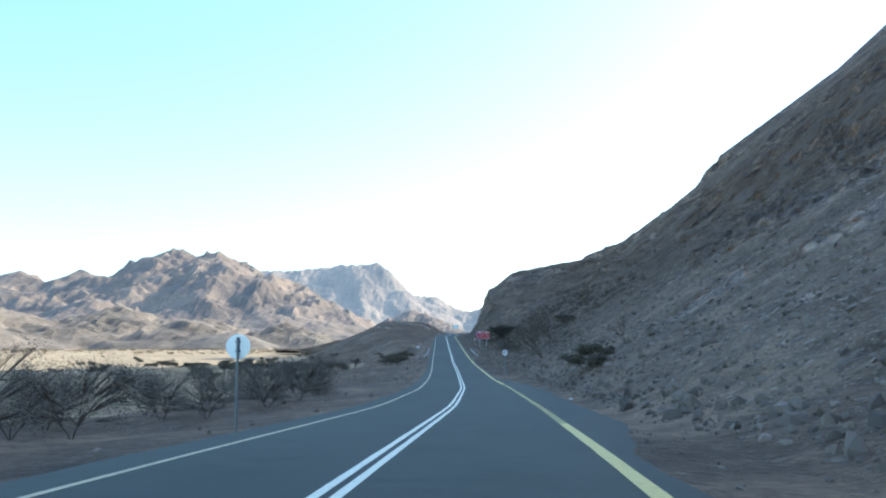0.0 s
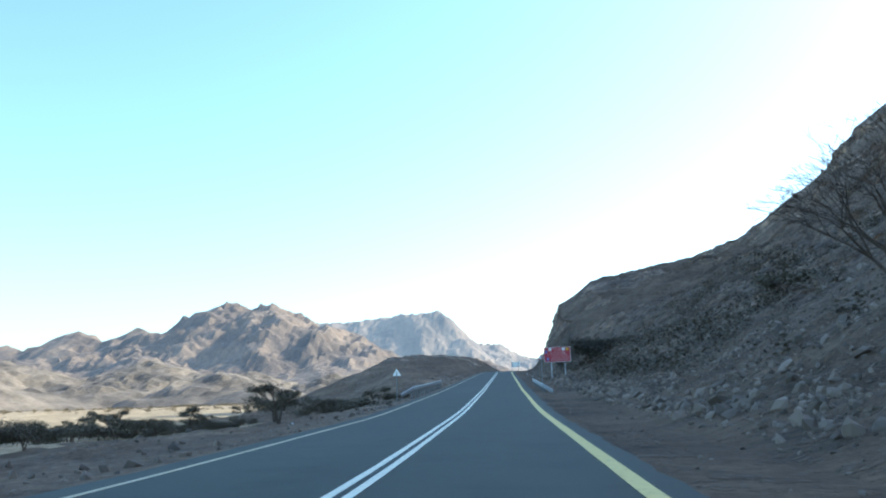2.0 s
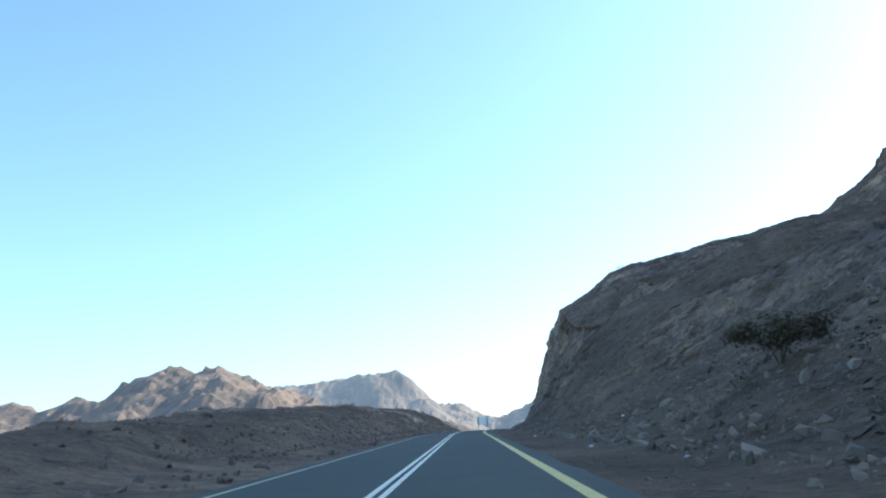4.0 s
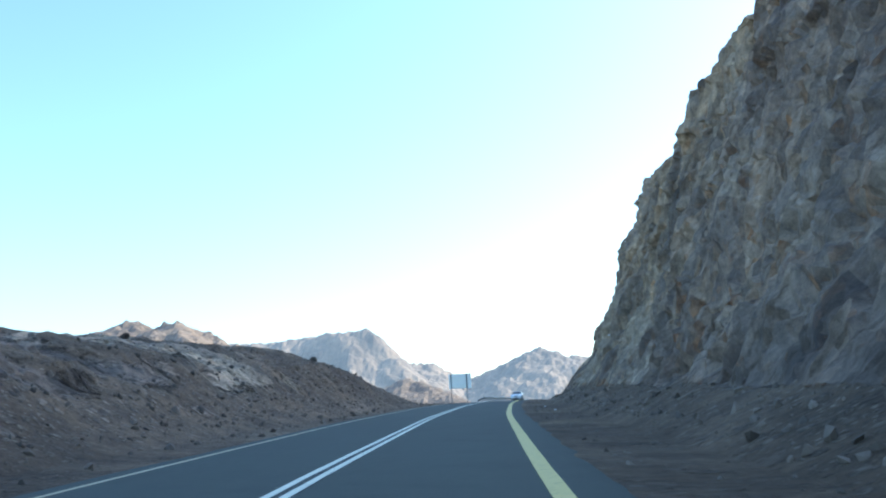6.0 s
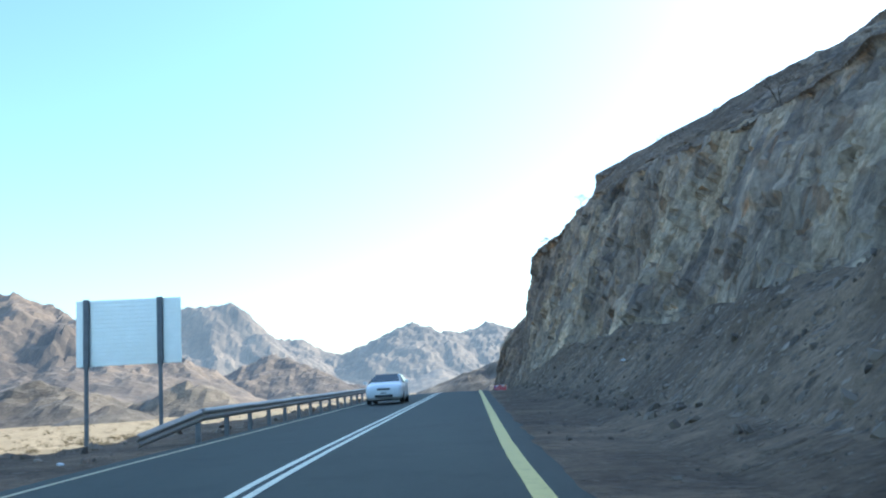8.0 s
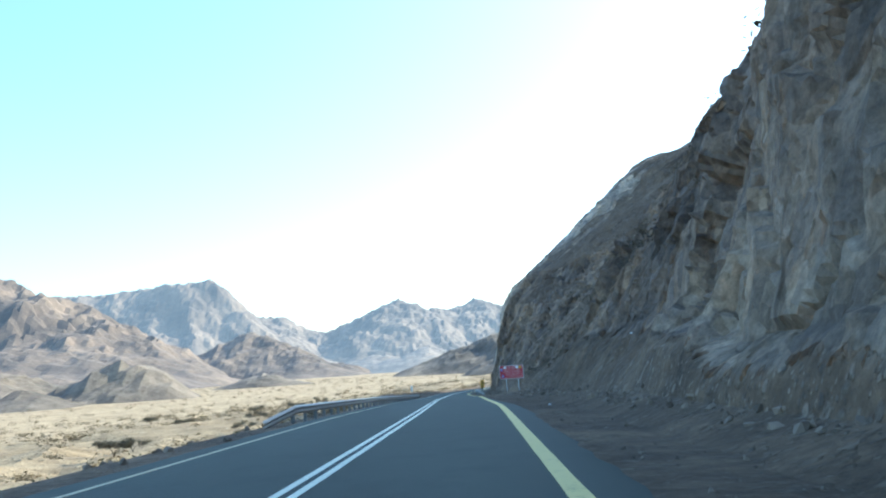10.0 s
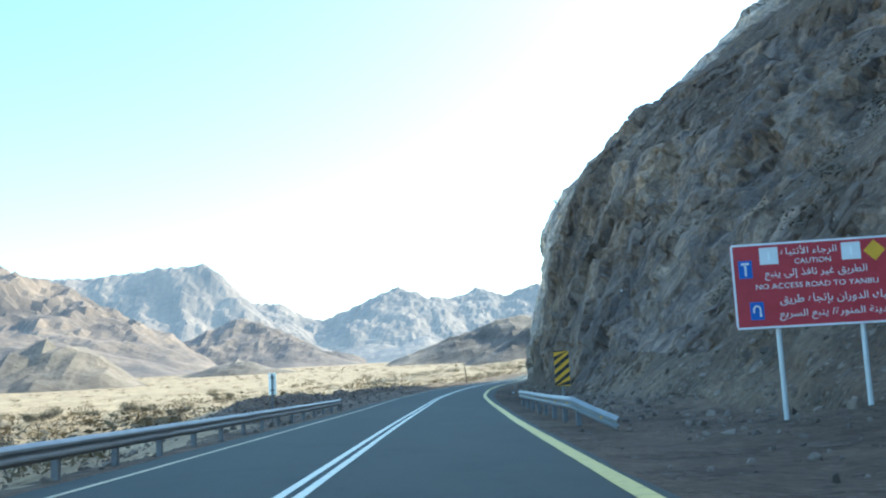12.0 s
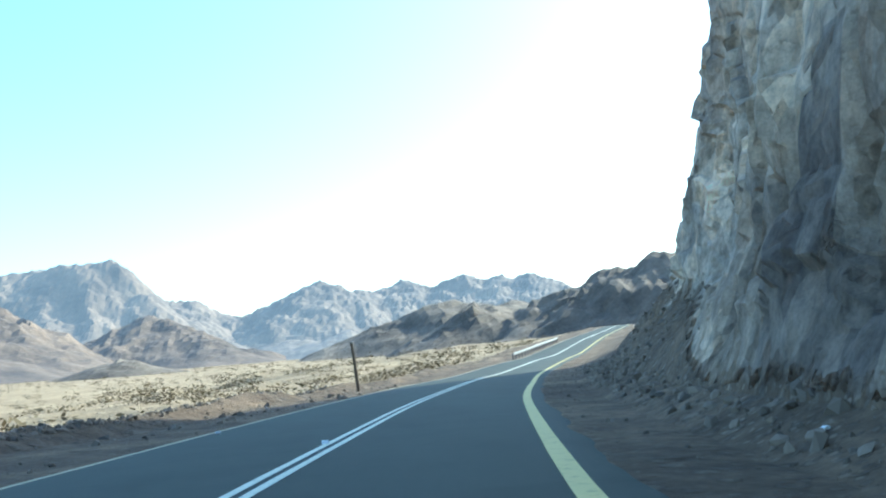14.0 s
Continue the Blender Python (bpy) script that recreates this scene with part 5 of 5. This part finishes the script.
# ---- the white car in the other lane ----
def white_car(place, turn):
    car = empty("car", place, turn)
    # stations along the length: x, half width, sill, belt, roof half width, roof height
    st = ((-1.66, 0.50, 0.30, 0.50, 0.46, 0.51), (-1.62, 0.58, 0.20, 0.56, 0.52, 0.58), (-1.45, 0.63, 0.15, 0.63, 0.55, 0.66), (-1.0, 0.65, 0.14, 0.66, 0.54, 0.74), (-0.72, 0.65, 0.14, 0.68, 0.50, 0.77),
          (-0.10, 0.655, 0.14, 0.69, 0.44, 1.03), (0.55, 0.655, 0.14, 0.70, 0.43, 1.05), (0.95, 0.655, 0.14, 0.71, 0.44, 0.99), (1.35, 0.64, 0.15, 0.72, 0.50, 0.77), (1.60, 0.60, 0.20, 0.70, 0.52, 0.735), (1.68, 0.52, 0.32, 0.60, 0.48, 0.62))
    bm = bmesh.new()
    rings = []
    for x, w, sill, belt, rw, roof in st:
        pts = [(-w * 0.86, sill), (-w, sill + 0.10), (-w * 1.0, (sill + belt) / 2 + 0.05), (-w * 0.96, belt), (-rw, roof - 0.02), (-rw * 0.8, roof), (rw * 0.8, roof), (rw, roof - 0.02), (w * 0.96, belt), (w, (sill + belt) / 2 + 0.05), (w, sill + 0.10), (w * 0.86, sill)]
        rings.append([bm.verts.new((px, x, pz)) for px, pz in pts])
    for a, b in zip(rings, rings[1:]):
        for k in range(len(a)):
            bm.faces.new((a[k], a[(k + 1) % len(a)], b[(k + 1) % len(a)], b[k]))
    bm.faces.new(rings[0])
    bm.faces.new(rings[-1][::-1])
    bmesh.ops.subdivide_edges(bm, edges=bm.edges[:], cuts=1, use_grid_fill=True, smooth=0.35)
    body = part("body", bm, CAR_WHITE, car, "glossy white bodywork", True)

    def pane(name, pts, lift, parent=body):
        b = bmesh.new()
        vs = [b.verts.new(p) for p in pts]
        f = b.faces.new(vs)
        b.normal_update()
        n = f.normal.copy()
        if n.dot(Vector((sum(p[0] for p in pts), sum(p[1] for p in pts) * 0.3, 1.2))) < 0:
            n = -n
        g = bmesh.ops.extrude_face_region(b, geom=[f])
        bmesh.ops.translate(b, verts=[v for v in g["geom"] if isinstance(v, bmesh.types.BMVert)], vec=n * lift)
        return part(name, b, CAR_GLASS, parent, "dark tinted glass")

    pane("windscreen", [(-0.50, -0.70, 0.775), (0.50, -0.70, 0.775), (0.40, -0.13, 1.02), (-0.40, -0.13, 1.02)], 0.022)
    pane("rear_window", [(0.47, 1.32, 0.785), (-0.47, 1.32, 0.785), (-0.40, 0.97, 0.98), (0.40, 0.97, 0.98)], 0.022)
    for e in (-1, 1):
        pane("side_window", [(e * 0.625, -0.55, 0.72), (e * 0.625, 0.32, 0.725), (e * 0.455, 0.32, 1.0), (e * 0.455, -0.10, 0.99)], 0.02)
        pane("side_window", [(e * 0.625, 0.37, 0.725), (e * 0.62, 1.15, 0.745), (e * 0.47, 0.90, 0.97), (e * 0.455, 0.37, 1.0)], 0.02)
        b = bmesh.new()
        box(b, (0.15, 0.10, 0.10), Matrix.Translation((e * 0.74, -0.52, 0.76)), 0.03)
        part("mirror", b, CAR_WHITE, car, "white door mirror")
        b = bmesh.new()
        box(b, (0.24, 0.10, 0.10), Matrix.Translation((e * 0.45, -1.56, 0.53)) @ Matrix.Rotation(radians(16 * e), 4, "Z"), 0.03)
        lamp = part("headlight", b, SIGN_BACK, car, "clear swept-back headlight")
        b = bmesh.new()
        bmesh.ops.create_uvsphere(b, u_segments=12, v_segments=8, radius=0.035, matrix=Matrix.Translation((e * 0.44, -1.60, 0.53)))
        part("bulb", b, STEEL, lamp)
        b = bmesh.new()
        box(b, (0.16, 0.05, 0.10), Matrix.Translation((e * 0.46, 1.64, 0.60)), 0.02)
        part("tail_light", b, SIGN_RED, car, "red tail light")
        for y in (-1.0, 1.02):
            b = bmesh.new()
            bmesh.ops.create_cone(b, cap_ends=True, segments=28, radius1=0.225, radius2=0.225, depth=0.15, matrix=Matrix.Translation((e * 0.575, y, 0.225)) @ Matrix.Rotation(radians(90), 4, "Y"))
            bmesh.ops.bevel(b, geom=[q for q in b.edges if q.calc_length() < 0.1], offset=0.02, segments=2, affect="EDGES")
            wheel = part("wheel", b, RUBBER, car, "black tyre")
            b = bmesh.new()
            bmesh.ops.create_cone(b, cap_ends=True, segments=20, radius1=0.145, radius2=0.12, depth=0.03, matrix=Matrix.Translation((e * 0.655, y, 0.225)) @ Matrix.Rotation(radians(90 * e), 4, "Y"))
            part("rim", b, STEEL, wheel, "silver wheel rim")
    for name, w, h, z, y, m in (("grille", 0.46, 0.085, 0.50, -1.645, PLASTIC), ("lower_grille", 0.62, 0.09, 0.27, -1.655, PLASTIC), ("number_plate", 0.27, 0.075, 0.375, -1.675, SIGN_WHITE)):
        b = bmesh.new()
        box(b, (w, 0.05, h), Matrix.Translation((0, y, z)), 0.012)
        g = part(name, b, m, car)
        if name == "grille":
            for zz in (0.48, 0.52):
                b = bmesh.new()
                box(b, (0.44, 0.012, 0.012), Matrix.Translation((0, -1.672, zz)), 0.003)
                part("grille_slat", b, STEEL, g, "chrome slat")
        if name == "number_plate":
            b = bmesh.new()
            box(b, (0.20, 0.006, 0.03), Matrix.Translation((0, -1.702, 0.375)), 0.002)
            part("text_bar", b, SIGN_BLACK, g)
    b = bmesh.new()
    box(b, (1.16, 2.9, 0.08), Matrix.Translation((0, 0, 0.15)), 0.02)
    part("underbody", b, PLASTIC, car)
    return tagged(car, "white four-door saloon car on the asphalt lane", "car")


white_car(on_road(127.0, -1.2, 0.0), -heading(127.0))


# ---- plants ----
def leaf_cloud(rng, centres, count, size, flat=0.5, spread=0.5):
    """Small leaf sprays round the given centres, as loose quads."""
    verts, faces = [], []
    for c, r in centres:
        for _ in range(count):
            v = Vector((rng.gauss(0, 1), rng.gauss(0, 1), rng.gauss(0, 1) * flat))
            v = Vector(c) + v * r * spread
            a = Vector((rng.uniform(-1, 1), rng.uniform(-1, 1), rng.uniform(-0.5, 0.5))).normalized() * size * rng.uniform(0.5, 1.3)
            b = Vector((rng.uniform(-1, 1), rng.uniform(-1, 1), rng.uniform(-0.6, 0.6))).normalized() * size * 0.5
            k = len(verts)
            verts += [v - a, v + b, v + a, v - b]
            faces.append((k, k + 1, k + 2, k + 3))
    return verts, faces


def acacia(name, seed, height, radius, leaves, label, branches=4, twigs=2, thick=1.0, low=1.0, leaf=0.070, material=None):
    rng = random.Random(seed)
    tree = empty(name, (0, 0, 0))
    bm = bmesh.new()
    tips = []
    stems = rng.randint(2, 3)
    for s in range(stems):
        a = s * math.tau / stems + rng.uniform(-0.5, 0.5)
        fork = Vector((math.cos(a) * radius * 0.22, math.sin(a) * radius * 0.22, height * rng.uniform(0.40, 0.52) * low))
        tube(bm, [(0, 0, -0.15), tuple(fork * 0.45 + Vector((rng.uniform(-.05, .05), 0, 0))), tuple(fork)], [0.075 * height / 2 * thick, 0.055 * height / 2 * thick, 0.04 * height / 2 * thick], 6)
        for b in range(branches):
            c = a + rng.uniform(-1.3, 1.3)
            rr = radius * rng.uniform(0.45, 1.0)
            tip = Vector((math.cos(c) * rr, math.sin(c) * rr, height * rng.uniform(1 - 0.45 / low ** 0.5, 0.98)))
            tube(bm, [tuple(fork), tuple(fork.lerp(tip, 0.5) + Vector((0, 0, 0.06))), tuple(tip)], [0.034 * height / 2 * thick, 0.02 * height / 2 * thick, 0.007], 5)
            tips.append((tip, radius * rng.uniform(0.28, 0.5)))
            for _ in range(twigs):
                d = c + rng.uniform(-0.8, 0.8)
                q = tip + Vector((math.cos(d), math.sin(d), rng.uniform(-0.15, 0.2))) * radius * 0.35
                tube(bm, [tuple(fork.lerp(tip, 0.6)), tuple(q)], [0.014, 0.005], 4)
                tips.append((q, radius * rng.uniform(0.2, 0.42)))
    part("trunk", bm, BARK, tree, "dark forked trunk and limbs")
    v, f = leaf_cloud(rng, tips, int(leaves * 1.3), leaf, 0.55 if low == 1.0 else 0.9)
    mesh_object("crown", v, f, material or LEAF, tree)["label"] = "dense crown of small dusty leaves"
    return tagged(tree, label, "tree", "desert trees")


def bare_tree(name, seed, height, radius, label, lean=(0.0, 0.0), stems=2, last=5):
    rng = random.Random(seed)
    tree = empty(name, (0, 0, 0))
    bm = bmesh.new()
    side = Vector((lean[0], lean[1], 0))

    def grow(p, d, length, r, depth):
        q = p + d * length
        mid = p.lerp(q, 0.5) + Vector((rng.uniform(-1, 1), rng.uniform(-1, 1), rng.uniform(-0.4, 0.4))) * length * 0.08
        tube(bm, [tuple(p), tuple(mid), tuple(q)], [r, r * 0.8, r * 0.6], 5 if depth < 2 else 3)
        if depth >= last:
            return
        for _ in range(3 if depth < 3 else 2):
            n = (d + side * 0.35 + Vector((rng.uniform(-1, 1) * radius, rng.uniform(-1, 1) * radius, rng.uniform(-0.30, 0.40)))).normalized()
            grow(q, n, length * rng.uniform(0.55, 0.85), max(r * 0.54, 0.0045), depth + 1)

    for s in range(stems):
        grow(Vector((0, 0, -0.15)), (Vector((rng.uniform(-0.35, 0.35), rng.uniform(-0.3, 0.3), 1)) + side * 0.5).normalized(), height * 0.30, 0.012 * height + 0.01, 0)
    part("trunk", bm, BARK, tree, "thin bare grey branches")
    return tagged(tree, label, "tree", "bare hillside trees")


def ground_under(x, y):
    """Height of the built surface below a place."""
    d = x - float(cx(y))
    if abs(d) < 2.6:
        return float(cz(y))
    P, D = (HP, HD) if d > 0 else (BP, BD)
    i = int(np.argmin(np.abs(P[:, 0, 1] - y)))
    row = D[i]
    if abs(d) > row[-1]:
        return plain_z(x, y)
    j = int(np.argmin(np.abs(row - abs(d))))
    z = float(P[i, j, 2])
    return max(z, plain_z(x, y))


rng = random.Random(11)
ACACIAS = [acacia("acacia_tree", 20 + k, h, r, n, lab, *((9, 6, 0.34, 0.36, 0.032, LEAF_GREY) if k in (4, 5) else (8, 4, 0.6, 0.25, 0.075, LEAF_DARK) if k == 6 else ())) for k, (h, r, n, lab) in enumerate((
    (2.0, 1.35, 110, "dusty flat-topped acacia tree on stony ground"), (1.6, 1.5, 120, "low spreading acacia tree on stony ground"),
    (2.3, 1.2, 90, "umbrella-shaped acacia tree with a dark crown"), (1.15, 1.15, 120, "low round acacia bush on stony ground"),
    (2.6, 1.5, 50, "tall twiggy half-bare acacia tree on stony ground"), (2.2, 1.5, 50, "thin half-bare acacia tree on stony ground"),
    (1.8, 1.5, 60, "large dark thorny bush at the foot of the hillside")))]
spots = [(-194, -10.5), (-191, -8.0), (-187, -11.5), (-184, -7.2), (-181, -9.6), (-178, -6.8), (-176, -12.0), (-172, -8.4), (-168, -14.0), (-163, -7.6), (-159, -9.0), (-154, -13.5),
         (-148, -17.0), (-141, -12.0), (-137, -20.0), (-131, -15.5), (-126, -24.0), (-119, -18.5), (-112, -27.0), (-106, -20.0), (-99, -32.0), (-92, -24.0), (-84, -34.0), (-76, -28.0), (-66, -37.0), (-55, -42.0),
         (-120, -36.0), (-100, -45.0), (-80, -50.0), (-60, -55.0), *[(-150 + 3.4 * k, -14.0 - (k * 7919 % 31) * 0.9 - 0.22 * k) for k in range(38)],
         (-197, -7.0), (-195, -13.0), (-189, -14.0), (-183, -12.5), (-179, -14.5), (-174, -6.4), (-170, -10.5), (-52.0, 8.2), (-49.6, 9.2), *[(-104 + 3.1 * k, -6.4 - (k * 37 % 11) * 0.22) for k in range(12)], (-34, 9.0), (-42, 10.5), (-162.5, 6.3), (-160.5, 7.2), (-88.0, 15.0),
         (-97.0, -12.0), (-98.0, -19.0), (-93.0, -20.5), (310.6, -26.3), (307.0, -22.0), (325.0, -38.0), (335.0, -30.0), (300.0, -44.0), (290.0, -36.0), (330.0, -50.0), (268.0, -14.0), (274.0, -18.5), (262.0, -21.0), (281.0, -24.0), (256.0, -30.0), (246.0, -17.0), (240.0, -26.0), (296.0, -19.0), (232.0, -34.0), (305.0, -31.0),
         *[(-118 + 1.2 * k, -12.0 - (k * 5449 % 29) * 0.45 - 0.10 * k) for k in range(46)]]
used = set()
for k, (y, d) in enumerate(spots):
    src = 6 if d > 0 and -60 < y < -48 else 3 if d > 0 else rng.choice((4, 5)) if y < -145 else rng.choice((0, 1, 2, 3, 3, 1))
    x = float(cx(y)) + d
    sc = rng.uniform(0.8, 1.15) * (1.0 if d > 0 and y > -60 and y < -48 else 1.0 if d > 0 or y > 0 else 0.82 if y < -150 else 0.78)
    m = Matrix.Translation((x, y, ground_under(x, y))) @ Matrix.Rotation(rng.uniform(0, 6.28), 4, "Z") @ Matrix.Scale(sc, 4)
    if src not in used:
        used.add(src)
        ACACIAS[src].matrix_world = m
    else:
        copy_thing(ACACIAS[src], m)
BARES = [bare_tree("bare_tree", 5, 3.6, 0.75, "large leafless thorn tree leaning from the scree slope", (-0.9, 0.1), 3, 6),
         bare_tree("bare_tree", 9, 1.3, 1.0, "leafless thorny shrub on the hillside edge"),
         bare_tree("bare_tree", 14, 2.0, 0.9, "leafless thorn tree on the scree slope", (-0.3, 0.0))]
placed = set()
for k, (src, y, d) in enumerate(((0, -131.0, 7.3), (2, -124.0, 9.4), (0, -113.0, 10.4), (2, -157.0, 9.4), (1, 42.0, 17.5), (1, 62.0, 22.0), (1, 160.0, 10.6), (1, 176.0, 8.6), (1, 310.0, 8.2), (1, 120.0, 12.0), (1, 30.0, 30.0), (1, 80, 48),
                                 (1, -20.0, 42.0), (1, -8.0, 44.0), (2, -66.0, 9.0))):
    x = float(cx(y)) + d
    m = Matrix.Translation((x, y, ground_under(x, y))) @ Matrix.Rotation(k * 1.7 if src == 1 else 0.15 * k, 4, "Z") @ Matrix.Scale(1.12 if src == 0 else 1.0, 4)
    if src not in placed:
        placed.add(src)
        BARES[src].matrix_world = m
    else:
        copy_thing(BARES[src], m)


def plain_scrub():
    """Low dry shrubs spread over the sandy plain."""
    rng = random.Random(3)
    verts, faces = [], []
    for _ in range(3400):
        y = 98 + 900 * rng.random() ** 1.25
        x = float(cx(min(y, 480))) - 11 - 420 * rng.random() ** 1.6
        if y > 480:
            x += rng.uniform(-60, 120)
        s = 0.4 + 1.5 * rng.random() ** 2.0
        z = ground_under(x, y) if y < 480 and cx(y) - x < 60 else plain_z(x, y)
        n = 96 if y < 330 else 40
        v, f = leaf_cloud(rng, [((x, y, z + s * 0.42), s), ((x + s * 0.5, y + s * 0.2, z + s * 0.34), s * 0.75)], n // 2, 0.11 * s + 0.02, 0.45, 0.34)
        k = len(verts)
        verts += v
        faces += [tuple(i + k for i in q) for q in f]
    for _ in range(520):
        y = 150 + 300 * rng.random()
        x = float(cx(y)) - 9.5 - 80 * rng.random() ** 1.4
        s = 0.7 + 1.2 * rng.random() ** 1.7
        z = ground_under(x, y)
        v, f = leaf_cloud(rng, [((x, y, z + s * 0.35), s), ((x + s * 0.5, y + s * 0.3, z + s * 0.3), s * 0.8), ((x - s * 0.4, y + s * 0.2, z + s * 0.25), s * 0.6)], 44, 0.085 * s, 0.5, 0.34)
        k = len(verts)
        verts += v
        faces += [tuple(i + k for i in q) for q in f]
    return tagged(mesh_object("scrub", verts, faces, SHRUB), "low dry scrub bushes on the sandy plain", "shrubs", kind="stuff")


plain_scrub()


def hillside_scrub():
    """Thorny tufts on the shaded slopes."""
    rng = random.Random(8)
    verts, faces = [], []
    for count, y0, y1, d0, d1, big in ((60, -205, -130, 8, 40, 0.6), (330, -125, -30, 6.5, 46, 1.1), (300, -98, -42, 7.5, 26, 1.5), (110, 60, 165, 10.5, 40, 0.8), (460, 188, 262, 8.0, 48, 1.25)):
        for _ in range(count):
            y = rng.uniform(y0, y1)
            d = d0 + (d1 - d0) * rng.random() ** 1.3
            x = float(cx(y)) + d
            s = (0.3 + 0.75 * rng.random() ** 2.0) * big
            z = ground_under(x, y)
            v, f = leaf_cloud(rng, [((x, y, z + s * 0.3), s), ((x + s * 0.4, y + s * 0.5, z + s * 0.35), s * 0.8), ((x - s * 0.1, y - s * 0.5, z + s * 0.22), s * 0.7)], 40, 0.085 * s, 0.7, 0.34)
            k = len(verts)
            verts += v
            faces += [tuple(i + k for i in q) for q in f]
    return tagged(mesh_object("hillside_scrub", verts, faces, HILL_SHRUB), "dark thorny tufts on the shaded slope", "shrubs", kind="stuff")


hillside_scrub()


# ---- loose stones and litter ----
def stones(name, P, D, N, count, d0, d1, y0, y1, smin, smax, label, seed):
    rng = random.Random(seed)
    base = bmesh.new()
    bmesh.ops.create_icosphere(base, subdivisions=1, radius=1.0)
    shape = [v.co.copy() for v in base.verts]
    tri = [[v.index for v in f.verts] for f in base.faces]
    base.free()
    ii = np.where((P[:, 0, 1] > y0) & (P[:, 0, 1] < y1))[0]
    verts, faces = [], []
    for _ in range(count):
        i = int(rng.choice(ii))
        want = d0 + (d1 - d0) * rng.random() ** 1.7
        j = int(np.argmin(np.abs(D[i] - want)))
        if N[i, j] < 0.62:
            continue
        i1, j1 = min(i + 1, P.shape[0] - 1), min(j + 1, P.shape[1] - 1)
        a, b = rng.random(), rng.random()
        p = Vector((P[i, j] * (1 - a) + P[i1, j] * a) * (1 - b) + (P[i, j1] * (1 - a) + P[i1, j1] * a) * b)
        s = smin + (smax - smin) * rng.random() ** 3.5
        q = Euler((rng.uniform(0, 6), rng.uniform(0, 6), rng.uniform(0, 6))).to_matrix()
        st = Vector((rng.uniform(0.7, 1.3), rng.uniform(0.6, 1.1), rng.uniform(0.45, 0.85))) * s
        k = len(verts)
        for v in shape:
            w = v * (0.55 + 0.7 * rng.random())
            verts.append(p + q @ Vector((w.x * st.x, w.y * st.y, w.z * st.z)))
        faces += [tuple(a + k for a in t) for t in tri]
    return tagged(mesh_object(name, verts, faces, STONE), label, "stones", kind="stuff")


STONE = plant_material("loose_stone", (0.085, 0.067, 0.052), (0.25, 0.200, 0.156))
stones("scree_stones", HP, HD, HN, 22000, 4.4, 13.0, -205, 350, 0.02, 0.13, "loose angular grey-brown stones on the slope foot", 1)
stones("rubble_blocks", HP, HD, HN, 1800, 5.0, 11.0, -125, -72, 0.03, 0.13, "angular grey rubble blocks fallen on the slope", 8)
stones("fallen_blocks", HP, HD, HN, 2600, 4.0, 6.8, 255, 345, 0.02, 0.14, "angular blocks fallen at the foot of the cliff", 17)
stones("gravel_stones", HP, HD, HN, 5000, 2.9, 6.0, -205, 350, 0.008, 0.06, "small gravel stones on the verge", 6)
stones("verge_stones", BP, BD, BN, 6000, 3.2, 12.0, -205, 350, 0.015, 0.15, "loose stones on the verge and bank", 2)
stones("slope_stones", HP, HD, HN, 9000, 4.6, 22.0, -205, -20, 0.03, 0.26, "angular brown stones scattered over the slope", 14)
stones("bank_stones", BP, BD, BN, 6000, 4.6, 12.0, -35, 95, 0.02, 0.11, "loose stones on the rubble bank", 12)
stones("rubble_stones", BP, BD, BN, 7000, 6.2, 9.2, 262, 345, 0.03, 0.13, "dark rubble heaped along the verge edge", 4)


def boulder(place, size, seed):
    rng = random.Random(seed)
    bm = bmesh.new()
    bmesh.ops.create_icosphere(bm, subdivisions=2, radius=size)
    for v in bm.verts:
        v.co *= 1.0 + 0.28 * noise.noise(v.co * 2.2 / size + Vector((seed, 0, 0)))
        v.co.z *= 0.8
    me = bpy.data.meshes.new("boulder")
    bm.to_mesh(me)
    bm.free()
    me.materials.append(ROCK)
    o = new("boulder", me)
    o.location = Vector(place) + Vector((0, 0, size * 0.45))
    return tagged(o, "dark weathered boulder on the crest of the bank", "boulder")


for y, d, size in ((69.5, -8.7, 0.22), (64.0, -9.0, 0.15), (56.5, -9.2, 0.17), (22.3, -9.3, 0.2), (47.0, -9.6, 0.14)):
    x = float(cx(y)) + d
    boulder((x, y, ground_under(x, y)), size, int(y))


def litter(place, size, seed):
    rng = random.Random(seed)
    bm = bmesh.new()
    bmesh.ops.create_icosphere(bm, subdivisions=2, radius=size)
    for v in bm.verts:
        v.co *= rng.uniform(0.55, 1.2)
        v.co.z *= 0.55
    me = bpy.data.meshes.new("plastic_bag")
    bm.to_mesh(me)
    bm.free()
    me.materials.append(LITTER)
    o = new("plastic_bag", me)
    o.location = Vector(place) + Vector((0, 0, size * 0.35))
    return tagged(o, "crumpled white plastic litter on the ground", "litter", "roadside litter")


rng = random.Random(21)
for k in range(34):
    y = rng.uniform(-190, 320)
    d = rng.choice([1, 1, -1]) * rng.uniform(3.3, 8.5)
    if -95 < y < 95 and d < 0:
        d = -rng.uniform(3.3, 4.6)
    x = float(cx(y)) + d
    litter((x, y, ground_under(x, y)), rng.uniform(0.03, 0.075), k)
litter(on_road(313.9, -0.12, 0.0), 0.05, 90)
litter(on_road(318.0, -2.5, 0.0), 0.04, 91)
